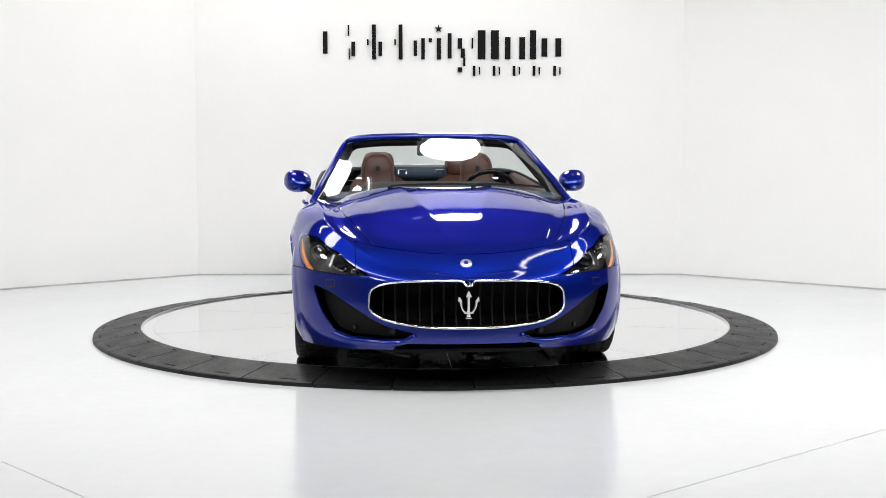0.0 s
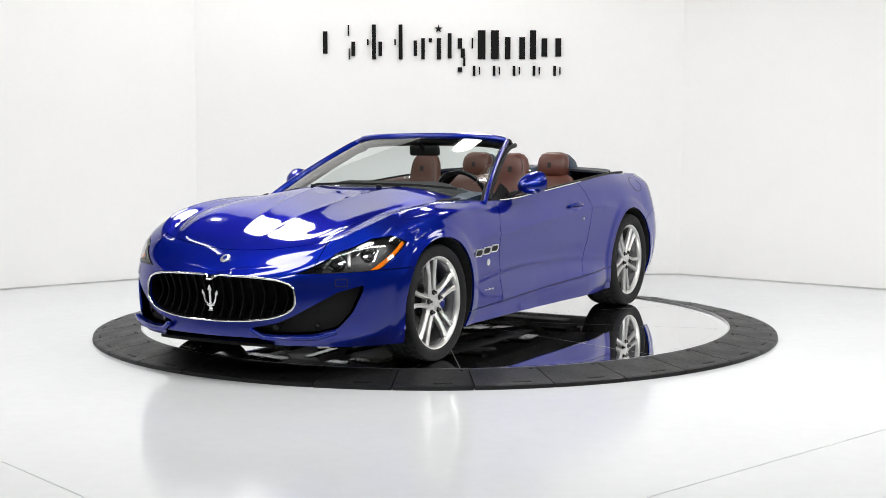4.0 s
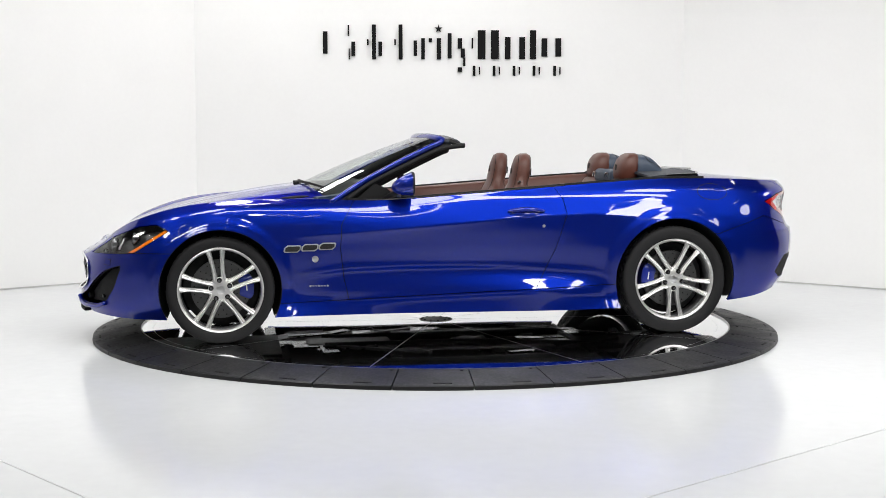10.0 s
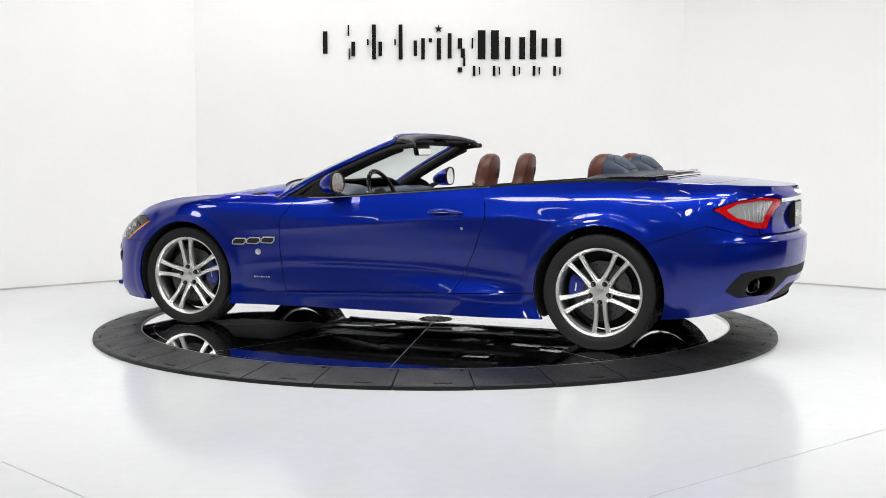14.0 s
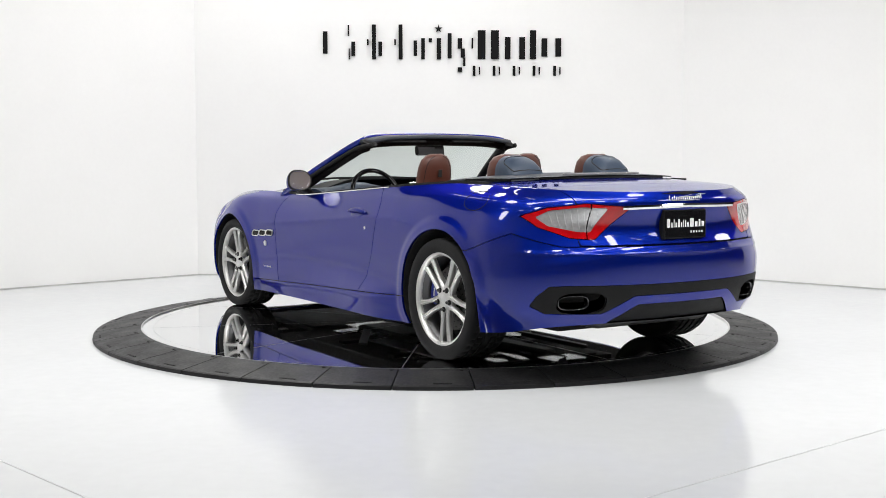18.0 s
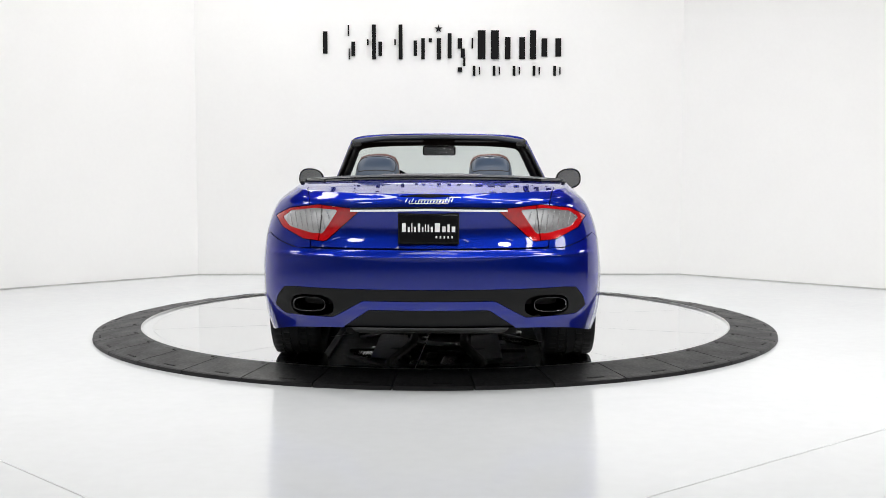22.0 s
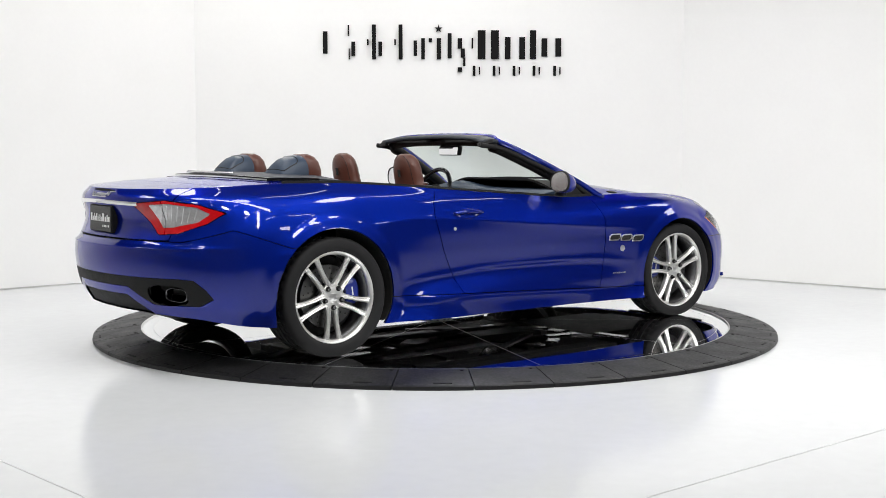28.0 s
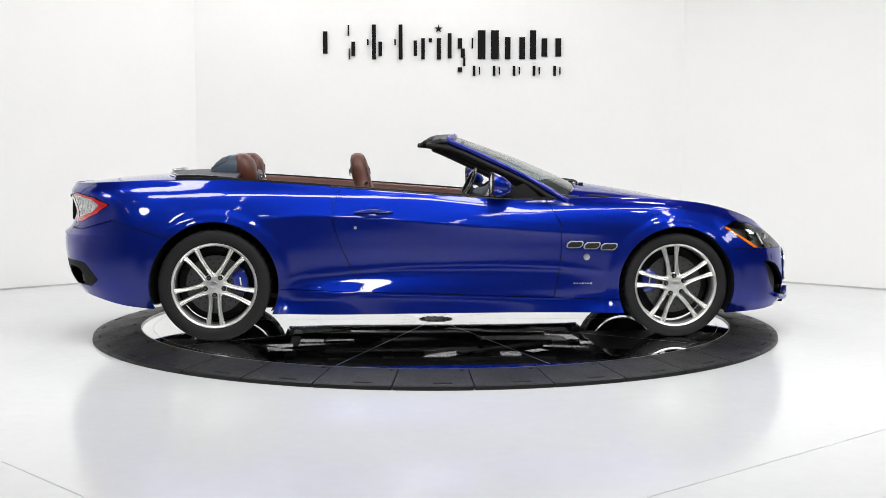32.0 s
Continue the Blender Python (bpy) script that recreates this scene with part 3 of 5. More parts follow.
    lid([b for b in range(ns) if G[-1, b, 1] <= -1.40], deck)
    V = np.array(V)
    V[np.abs(V[:, 0]) < 1e-6, 0] = 0
    N = np.zeros_like(V)
    for f in F:
        p = V[list(f)]
        n = np.cross(p[2] - p[0], p[3] - p[1])
        for i in f:
            N[i] += n
    N[V[:, 0] == 0, 0] = 0
    N /= np.linalg.norm(N, axis=1)[:, None] + 1e-12
    if N[:, 2][-5] < 0:
        N = -N
        F = [f[::-1] for f in F]
    return Shell(V, N, F)


def keyed(xs, ys):
    return lambda q: np.interp(q, xs, ys)


def polygon(pts, ax, ay):
    """Signed distance-like function of a convex outline in the plane of axes ax, ay: below zero inside."""
    P = np.array(pts, float)
    c = P.mean(0)

    def g(p):
        best = np.full(len(p), -9.0)
        for i in range(len(P)):
            a, b = P[i], P[(i + 1) % len(P)]
            n = np.array([b[1] - a[1], a[0] - b[0]])
            n /= np.linalg.norm(n)
            if (c - a) @ n > 0:
                n = -n
            best = np.maximum(best, (p[:, ax] - a[0]) * n[0] + (p[:, ay] - a[1]) * n[1])
        return best
    return g


GRILLE_Z = .411
HEADLAMP = polygon([(2.302, .553), (2.10, .562), (2.020, .570), (1.805, .704), (1.88, .742), (1.99, .728), (2.14, .665)], 1, 2)
TAILLAMP = polygon([(.345, .905), (.58, .927), (.74, .905), (.835, .860), (.785, .800), (.66, .745), (.54, .735)], 0, 2)
zu = keyed((.28, .34, .42, .50, .60, .70, .80), (.262, .274, .292, .33, .39, .455, .490))
zl = keyed((.28, .335, .42, .60, .70, .76, .81), (.258, .232, .226, .232, .262, .345, .485))


def in_head(p):
    return np.maximum.reduce([HEADLAMP(p), 0.45 - p[:, 0], (p[:, 2] - (.580 + (p[:, 0] - .520) * .80)) * .78])


def in_tail(p):
    return np.maximum(TAILLAMP(p), p[:, 1] + 1.95)


def grille_notch(x):
    return .046 * np.exp(-(np.abs(x) / .019) ** 1.6)


def in_grille(p):
    n = np.where(p[:, 2] > GRILLE_Z, 4.2, 2.6)
    return np.maximum(((np.abs(p[:, 0]) / .510) ** n + (np.abs(p[:, 2] - GRILLE_Z) / .121) ** n) ** (1 / n) * .12 - .12, 2.10 - p[:, 1])


def in_intake(p):
    x, z = p[:, 0], p[:, 2]
    return np.maximum.reduce([z - zu(x), zl(x) - z, .285 - x, x - .80, 1.9 - p[:, 1]])


hood_x = keyed((.70, .80, 1.0, 1.2, 1.5, 1.7, 1.9, 2.10, 2.3), (.785, .772, .745, .712, .662, .63, .575, .50, .42))
door_rear = keyed((.20, .307, .397, .577, .79, .881, .953, 1.05), (-.46, -.505, -.558, -.647, -.717, -.700, -.655, -.60))
door_front = keyed((.20, .262, .399, .579, .74, .872, .95), (.690, .698, .729, .749, .740, .664, .60))
HALF = make_half()


def arches(p, grow=0.0):
    a = np.hypot(p[:, 1] - FH[0], p[:, 2] - FH[1]) - ARCH_F - grow
    b = np.hypot(p[:, 1] - RH[0], p[:, 2] - RH[1]) - ARCH_R - grow
    return np.where(p[:, 0] > 0.4, np.minimum(a, b), 1.0)


GAP = 0.005
_, skin = HALF.split(arches)
head_lens, skin = skin.split(in_head, 0.004)
tail_lens, skin = skin.split(in_tail, 0.004)
grille_hole, skin = skin.split(in_grille)
intake_hole, skin = skin.split(in_intake)


def in_lower(p):
    x, z = np.abs(p[:, 0]), p[:, 2]
    return np.maximum.reduce([z - .206, .186 - z, x - .34 - (.206 - z), 2.1 - p[:, 1]])


def in_band(p):
    x, y, z = p.T
    lo = keyed((0, .34, .50, .77, .83), (.437, .437, .342, .345, .385))(x)
    hi = keyed((0, .70, .77, .81, .83), (.497, .497, .490, .44, .385))(x)
    return np.maximum.reduce([z - hi, lo - z, x - .83, y + 1.95])


def in_diffuser(p):
    x, y, z = p.T
    return np.maximum(z - keyed((0, .31, .45, .5), (.388, .388, .285, .1))(x), y + 2.2)


def in_tip(p):
    x, z = np.abs(np.abs(p[:, 0]) - .612), np.abs(p[:, 2] - .402)
    return np.maximum(((x / .118) ** 3 + (z / .058) ** 3) ** (1 / 3) * .06 - .06, p[:, 1] + 2.0)


lower_hole, skin = skin.split(in_lower)
band, skin = skin.split(in_band, 0.003)
tip_hole, band = band.split(in_tip)
diffuser, skin = skin.split(in_diffuser, 0.003)


def in_hood(p):
    x, y = p[:, 0], p[:, 1]
    return np.maximum.reduce([x - hood_x(y), y - (2.20 - .31 * x * x), .55 - p[:, 2], .4 - y])


bonnet, skin = skin.split(in_hood, GAP)
cowl, bonnet = bonnet.split(lambda p: p[:, 1] - (.955 - .30 * p[:, 0] ** 2), GAP)


def in_front_bumper(p):
    x, y, z = p.T
    return np.where(y > 1.2, np.minimum(z - .568, np.maximum((2.20 - .31 * x * x) - y, x - .58)), 1.0)


bumper_f, skin = skin.split(in_front_bumper, GAP)


def in_door(p):
    x, y, z = p.T
    return np.maximum.reduce([y - door_front(z), door_rear(z) - y, (.262 + (.698 - y) * .039) - z])


door_skin, skin = skin.split(in_door, GAP)
skirt, skin = skin.split(lambda p: np.where(np.abs(p[:, 1]) < 1.3, p[:, 2] - (.262 + (.698 - p[:, 1]) * .039), 1.0), GAP)
fender, rear = skin.split(lambda p: .3 - p[:, 1])


def in_trunk(p):
    x, y, z = p.T
    return np.maximum.reduce([x - keyed((-2.6, -2.45, -2.13), (.545, .60, .66))(y), y + 2.13 - .08 * (x / .66) ** 4, .705 - z])


trunk, rear = rear.split(in_trunk, GAP)


def in_rear_bumper(p):
    x, y, z = p.T
    return np.where(y < -1.6, z - keyed((-2.6, -2.3, -2.08, -1.75), (.70, .70, .765, .655))(y), 1.0)


bumper_r, quarter = rear.split(in_rear_bumper, GAP)


def both(sh):
    return sh + sh.mirrored()


bonnet_ob = both(bonnet).link("bonnet", PAINT, car)
both(cowl).link("cowl_panel", BLACK, car, "black plastic cowl panel under the windscreen")
front_bumper = both(bumper_f).link("front_bumper", PAINT, car)
rear_bumper = both(bumper_r).link("rear_bumper", PAINT, car)
boot_lid = both(trunk).link("boot_lid", PAINT, car)
doors = []
for sgn in (1, -1):
    def side_of(sh):
        return sh if sgn > 0 else sh.mirrored()
    side_of(fender).link("front_wing", PAINT, car)
    doors.append(side_of(door_skin).link("door", PAINT, car))
    side_of(quarter).link("rear_wing", PAINT, car)
    side_of(skirt).link("side_skirt", PAINT, car)
inner = HALF.moved(0.016)
_, inner = inner.split(lambda p: arches(p, -0.004))
for fn in (in_head, in_tail, in_grille, in_intake, in_lower, in_tip):
    _, inner = inner.split(fn)
both(inner).link("inner_shell", UNDER, car, "black inner body shell", rim=0)

# ---- surface lookups for fittings ----
SV, SN = HALF.V, HALF.N


def near(mask, ax, ay, a, b, want):
    k = np.nonzero(mask)[0]
    dd = (SV[k, ax] - a) ** 2 + (SV[k, ay] - b) ** 2
    i = np.argsort(dd)[:4]
    w = 1 / (dd[i] + 1e-7)
    w /= w.sum()
    n = (SN[k[i]] * w[:, None]).sum(0)
    return float((SV[k[i], want] * w).sum()), n / np.linalg.norm(n)


M_SIDE = SV[:, 0] > 0.75
M_FRONT = (SV[:, 1] > 1.9) & (SN[:, 1] > 0.15)
M_REAR = (SV[:, 1] < -1.9) & (SN[:, 1] < -0.1)


def side_pt(y, z, out=0.0):
    x, n = near(M_SIDE, 1, 2, y, z, 0)
    return Vector((x, y, z)) + Vector(n) * out, Vector(n)


def front_pt(x, z, out=0.0):
    y, n = near(M_FRONT, 0, 2, abs(x), z, 1)
    n = Vector((n[0] * (1 if x >= 0 else -1), n[1], n[2]))
    return Vector((x, y, z)) + n * out, n


def rear_pt(x, z, out=0.0):
    y, n = near(M_REAR, 0, 2, abs(x), z, 1)
    n = Vector((n[0] * (1 if x >= 0 else -1), n[1], n[2]))
    return Vector((x, y, z)) + n * out, n


def frame_at(p, n, up=(0, 0, 1)):
    """A pose at p whose z axis is n and whose y axis leans to up."""
    n = Vector(n).normalized()
    x = Vector(up).cross(n).normalized()
    y = n.cross(x)
    return Matrix((( x.x, y.x, n.x, p[0]), (x.y, y.y, n.y, p[1]), (x.z, y.z, n.z, p[2]), (0, 0, 0, 1)))


def flip(m):
    """The mirror pose of m across the car's middle, for meshes that are alike in their own x."""
    r = Matrix.Diagonal((-1, 1, 1, 1))
    return r @ m @ r


# ---- wheels ----
def tyre_bm(R, half, r0=0.268):
    prof = [(r0, half * .86), (r0 + .012, half * .95), (r0 + .03, half), (R - .022, half * .985), (R - .009, half * .93), (R - .003, half * .82)]
    tread = [(R, half * .74)]
    for c in (.5, .17, -.17, -.5):
        tread += [(R, half * (c + .055)), (R - .008, half * (c + .05)), (R - .008, half * (c - .05)), (R, half * (c - .055))]
    tread += [(R, -half * .74)]
    prof = prof + tread + [(r, -o) for r, o in reversed(prof)] + [(r0 - .01, -half * .8), (r0 - .01, half * .8)]
    n, seg = len(prof), 168
    bm = bmesh.new()
    rings = []
    for k in range(seg):
        row = []
        for i, (r, o) in enumerate(prof):
            skew = 2.0 * abs(o) / half
            kk = (k + int(skew)) % 4
            if r >= R - .001 and half * .2 < abs(o) < half * .8 and kk == 0:
                r -= .009
            a = 2 * math.pi * k / seg
            row.append(bm.verts.new((o, r * math.cos(a), r * math.sin(a))))
        rings.append(row)
    for k in range(seg):
        A, B = rings[k], rings[(k + 1) % seg]
        for i in range(n):
            j = (i + 1) % n
            bm.faces.new((A[i], A[j], B[j], B[i]))
    return bm


def spoke_bm(sgn):
    """One arm of a spoke pair: from the hub to the rim along +y, in the wheel's face plane (x outwards)."""
    bm = bmesh.new()
    rows = []
    for k in range(9):
        t = k / 8
        r = .052 + (.262 - .052) * t
        c = sgn * (.026 + .022 * t ** 1.1 - .006 * math.sin(math.pi * t))
        w = .0168 - .0034 * math.sin(math.pi * min(1, t * 1.1))
        if t > .85:
            w += .004 * (t - .85) / .15
        face = -.020 + .010 * t ** 1.5
        back = face - (.040 - .012 * t)
        sec = ((back, -.7), (face - .010, -1.0), (face - .0015, -.72), (face + .0015, -.45), (face - .003, .0), (face + .0015, .45), (face - .0015, .72), (face - .010, 1.0), (back, .7))
        rows.append([bm.verts.new((x, r, c + w * q)) for x, q in sec])
    for A, B in zip(rows, rows[1:]):
        for i in range(len(A)):
            j = (i + 1) % len(A)
            bm.faces.new((A[i], A[j], B[j], B[i]))
    bm.faces.new(rows[0])
    bm.faces.new(rows[-1][::-1])
    return bm


WHEEL_CACHE = {}


def shared(key, build, mat, name, parent, label="", **k):
    if key not in WHEEL_CACHE:
        ob = part(name, build(), mat, parent, label, **k)
        WHEEL_CACHE[key] = ob.data
        return ob
    ob = new(name, WHEEL_CACHE[key])
    ob.parent = parent
    if label:
        ob["label"] = label
    return ob


def rim_lip():
    return lathe_bm([(.272, -.006), (.2715, .001), (.268, .004), (.262, .003), (.255, -.004), (.250, -.012), (.2475, -.024), (.2475, -.030), (.262, -.030), (.268, -.012)], 96)


def rim_barrel():
    return lathe_bm([(.2470, -.028), (.244, -.11), (.258, -.19), (.264, -.19), (.252, -.11), (.2555, -.028)], 72)


def make_wheel(cx, cy, cz, R, half, spoke_deg, caliper_deg, right):
    face = half - .022
    wheel = shared("rim", rim_lip, RIM, "wheel", car, "silver alloy wheel with five twin spokes", angle=40)
    shared("barrel", rim_barrel, BARREL, "rim_barrel", wheel, smooth=True)
    m = pose(cx, cy, cz) if right else pose(-cx, cy, cz, 0, 0, 180)
    wheel.matrix_basis = m @ pose(face, 0, 0)
    shared(("tyre", R), lambda: tyre_bm(R, half), RUBBER, "tyre", wheel, "black low-profile tyre", angle=50).matrix_basis = pose(-face, 0, 0)
    # spoke directions, counted from the rear towards the top as seen from outside
    for k in range(5):
        a = spoke_deg + 72 * k
        for sg in (1, -1):
            ob = shared(("spoke", sg), lambda: spoke_bm(sg), RIM, "spoke", wheel, angle=35)
            ob.matrix_basis = pose(0, 0, 0, a, 0, 0)
        nut = shared("nut", lambda: cyl_bm(.011, .030, pose(0, 0, 0, 0, 90, 0), 6, r2=.0085), DARKCHROME, "wheel_nut", wheel)
        nut.matrix_basis = pose(0, 0, 0, a, 0, 0) @ pose(-.012, .060, 0)
        well = shared("well", lambda: cyl_bm(.0155, .006, pose(0, 0, 0, 0, 90, 0), 16), UNDER, "nut_well", wheel)
        well.matrix_basis = pose(0, 0, 0, a, 0, 0) @ pose(-.0175, .060, 0)
    shared("hub", lambda: lathe_bm([(.001, -.016), (.046, -.017), (.062, -.020), (.078, -.028), (.078, -.06), (.001, -.06)], 40), RIM, "hub", wheel, angle=40)
    shared("cap", lambda: lathe_bm([(.001, -.0135), (.022, -.0140), (.027, -.016), (.029, -.022), (.001, -.022)], 32), TRIM_SILVER, "centre_cap", wheel, angle=40)
    shared("disc", lambda: lathe_bm([(.185, -.082), (.185, -.110), (.075, -.110), (.075, -.10), (.07, -.082)], 64), IRON, "brake_disc", wheel, "drilled steel brake disc", angle=40)
    shared("hat", lambda: lathe_bm([(.085, -.058), (.085, -.095), (.001, -.095), (.001, -.058)], 32), UNDER, "disc_hat", wheel, angle=40)
    for k in range(20):
        a = 18 * k
        for q, rr in enumerate((.105, .135, .165)):
            ob = shared("hole", lambda: cyl_bm(.0045, .004, pose(0, 0, 0, 0, 90, 0), 6), UNDER, "drilled_hole", wheel)
            ob.matrix_basis = pose(0, 0, 0, a + 6 * q, 0, 0) @ pose(-.0815, rr, 0)

    def caliper():
        bm = bmesh.new()
        rows = []
        for k in range(13):
            a = radians(-25 + 50 * k / 12)
            e = 1 - abs(k - 6) / 6
            r0, r1 = .118 + .010 * (1 - min(1, e * 4)), .205 - .014 * (1 - min(1, e * 4))
            x0 = -.056 - .012 * (1 - min(1, e * 3))
            rows.append([bm.verts.new((x, r * math.cos(a), r * math.sin(a))) for x, r in ((-.14, r0), (x0 - .004, r0), (x0, r0 + .012), (x0, r1 - .014), (x0 - .006, r1), (-.14, r1))])
        for A, B in zip(rows, rows[1:]):
            for i in range(len(A)):
                j = (i + 1) % len(A)
                bm.faces.new((A[i], A[j], B[j], B[i]))
        bm.faces.new(rows[0])
        bm.faces.new(rows[-1][::-1])
        return bm
    cal = shared("caliper", caliper, BLUECAL, "brake_caliper", wheel, "blue painted brake caliper", angle=35)
    cal.matrix_basis = pose(0, 0, 0, caliper_deg, 0, 0)
    logo = shared("calbar", lambda: box_bm(.003, .008, .05, pose(-.0545, .160, 0)), LETTER, "caliper_mark", wheel)
    logo.matrix_basis = pose(0, 0, 0, caliper_deg, 0, 0)
    shared("backing", lambda: cyl_bm(.235, .01, pose(-.15, 0, 0, 0, 90, 0), 40), UNDER, "backing_plate", wheel)
    return wheel


# angles run from +y towards +z in the wheel's own frame
make_wheel(.795, FH[0], FH[1], .336, .1225, 98, 172, True)
make_wheel(.795, FH[0], FH[1], .336, .1225, 97, 5, False)
make_wheel(.788, RH[0], RH[1], .352, .1425, -90, 8, True)
make_wheel(.788, RH[0], RH[1], .352, .1425, -87, 172, False)

# wheel housings and floor pan
for sgn in (1, -1):
    for (cy, cz), R, x0 in ((FH, ARCH_F, .52), (RH, ARCH_R, .50)):
        bm = bmesh.new()
        rows = []
        for k in range(25):
            a = radians(-32 + 244 * k / 24)
            y, z = cy + (R + .006) * math.cos(a), cz + (R + .006) * math.sin(a)
            z = max(z, float(np.interp(y, (-1.80, -1.60, -1.0, 1.1, 1.8, 1.9), (.235, .215, .18, .17, .165, .165))))
            xo = min(.925, side_pt(y, max(z, .2))[0].x - .014)
            rows.append([bm.verts.new((sgn * x, y, z)) for x in (x0, xo)])
        for A, B in zip(rows, rows[1:]):
            bm.faces.new((A[0], A[1], B[1], B[0]))
        bm.faces.new([r[0] for r in rows])
        part("wheel_housing", bm, UNDER, car, smooth=True)
pan = part("floor_pan", join_bm(box_bm(1.50, 2.05, .05, pose(0, .02, .20)), box_bm(.98, 1.0, .05, pose(0, 1.55, .20)), box_bm(.94, .95, .05, pose(0, -1.5, .22)),
                               box_bm(.86, .26, .05, pose(0, 2.04, .205)), box_bm(1.2, .34, .05, pose(0, -2.1, .30))), UNDER, car)
for x in (-.30, .30):
    part("exhaust_pipe", sweep_bm([(x * .6, .8, .155), (x * .6, -.2, .15), (x, -.9, .16), (x, -1.6, .22)], ring_section(.032, .032)), UNDER, car)
part("silencer", box_bm(.85, .30, .12, pose(0, -2.10, .292), bevel=.05, seg=3), PIPE, car, "dull steel exhaust silencer", smooth=True)
for y in (-1.0, -.35, .35):
    part("cross_brace", box_bm(1.2, .07, .025, pose(0, y, .165), bevel=.008), BLACK, car)
part("engine_tray", box_bm(.86, .8, .02, pose(0, 1.5, .165), bevel=.006), BLACK, car)

ALU = material("dull_cast_aluminium", (.50, .50, .50), rough=.38, metal=.85, noise_scale=25, vary=.2)
for sgn in (1, -1):
    part("heat_shield", box_bm(.20, 1.05, .012, pose(sgn * .33, -.25, .158, 0, sgn * 4, 0), bevel=.004), PIPE, car, "dull steel heat shield")
    part("underbody_brace", box_bm(.060, .95, .018, pose(sgn * .30, .52, .150, 0, 0, sgn * 32), bevel=.005), PIPE, car, "underbody brace")
    part("underbody_brace", box_bm(.060, .80, .018, pose(sgn * .34, -.98, .155, 0, 0, sgn * -36), bevel=.005), UNDER, car, "underbody brace")
    part("control_arm", box_bm(.46, .07, .035, pose(sgn * .52, 1.40, .215, 0, 0, sgn * 14), bevel=.012), ALU, car)
    part("control_arm", box_bm(.46, .07, .035, pose(sgn * .52, -1.50, .225, 0, 0, sgn * -10), bevel=.012), ALU, car)
    part("jacking_strip", box_bm(.05, 1.5, .03, pose(sgn * .73, 0, .162), bevel=.006), BLACK, car)
part("rear_subframe", box_bm(.62, .16, .05, pose(0, -1.62, .205), bevel=.014), PIPE, car, "dark steel rear subframe")
part("rear_underbody_plate", box_bm(.66, .20, .016, pose(0, -2.02, .245, 8, 0, 0), bevel=.005), PIPE, car, "dark steel rear plate")
part("gearbox_cover", box_bm(.30, .60, .05, pose(0, .62, .165), bevel=.02), PIPE, car)

rng = random.Random(5)
GLOSSPAN = material("gloss_black_undertray", (.008, .008, .008), rough=.12)
for k in range(30):
    w, l = rng.uniform(.05, .22), rng.uniform(.08, .40)
    part("undertray_panel", box_bm(w, l, .014, pose(rng.uniform(-.60, .60), rng.uniform(-1.15, 1.2), rng.uniform(.150, .168), rng.uniform(-2, 2), rng.uniform(-2, 2), rng.choice((0, 90, 0, 45)) + rng.uniform(-6, 6)), bevel=.004), GLOSSPAN if k % 6 else PIPE, car)

# ---- front end ----
def grille_edge(k, n):
    a = 2 * math.pi * k / n
    c, s = math.cos(a), math.sin(a)
    e = 2 / (4.2 if s > 0 else 2.6)
    return .510 * abs(c) ** e * (1 if c >= 0 else -1), GRILLE_Z + .121 * abs(s) ** e * (1 if s >= 0 else -1)


dense = [grille_edge(k + .5, 6000) for k in range(6000)]
dense = [(x, z - (float(grille_notch(x)) if z > GRILLE_Z else 0)) for x, z in dense]
run = [0.0]
for q, r in zip(dense, dense[1:] + dense[:1]):
    run.append(run[-1] + math.hypot(r[0] - q[0], r[1] - q[1]))
ring, NR = [], 220
for k in range(NR):
    x, z = dense[min(5999, int(np.searchsorted(run, run[-1] * k / NR)))]
    q, n = front_pt(x, max(z, .29), .008)
    q.z = z
    ring.append(q)
grille = part("grille", sweep_bm(ring, ring_section(.0062, .0062, 8), closed=True, up=(0, 1, 0)), CHROME, car, "oval grille with chrome surround", smooth=True)
# blue peak of the nose that dips into the grille's upper edge
vs, fs, ns = [], [], []
for k in range(33):
    x = -.07 + .14 * k / 32
    low = GRILLE_Z + .121 - float(grille_notch(x)) - .001
    for q in range(4):
        q0, n = front_pt(x, GRILLE_Z + .121 + .003, .001)
        vs.append((x, q0.y, low + (GRILLE_Z + .121 + .004 - low) * q / 3))
        ns.append((n.x, n.y * .9 + .1, n.z * .6))
for k in range(32):
    for q in range(3):
        a = 4 * k + q
        fs.append((a, a + 1, a + 5, a + 4))
link_mesh("nose_peak", vs, fs, PAINT, grille, normals=ns)
# the recessed black tunnel behind the surround
bm = bmesh.new()
A = [bm.verts.new(p) for p in ring]
B = [bm.verts.new((p.x * .94, 2.28 - .42 * (p.x ** 2), .411 + (p.z - .411) * .92)) for p in ring]
for i in range(NR):
    j = (i + 1) % NR
    bm.faces.new((A[i], A[j], B[j], B[i]))
bm.faces.new(B)
part("grille_tunnel", bm, GRILLEBLACK, grille)
for k in range(15):
    x = -.44 + .88 * k / 14
    hu = .121 * (max(0.02, 1 - (abs(x) / .510) ** 4.2)) ** (1 / 4.2) - .006
    hl = .121 * (max(0.02, 1 - (abs(x) / .510) ** 2.6)) ** (1 / 2.6) - .006
    pts = []
    for q in range(9):
        z = GRILLE_Z - hl + (hu + hl) * q / 8
        y = front_pt(x, min(max(z, .29), .50))[0].y - .030 - .045 * math.sin(math.pi * q / 8)
        pts.append((x, y, z))
    part("grille_slat", sweep_bm(pts, [(-.004, -.014), (.004, -.014), (.0055, .0), (.004, .014), (-.004, .014), (-.0055, 0)], up=(0, 1, 0)), GRILLEBLACK, grille, smooth=False)
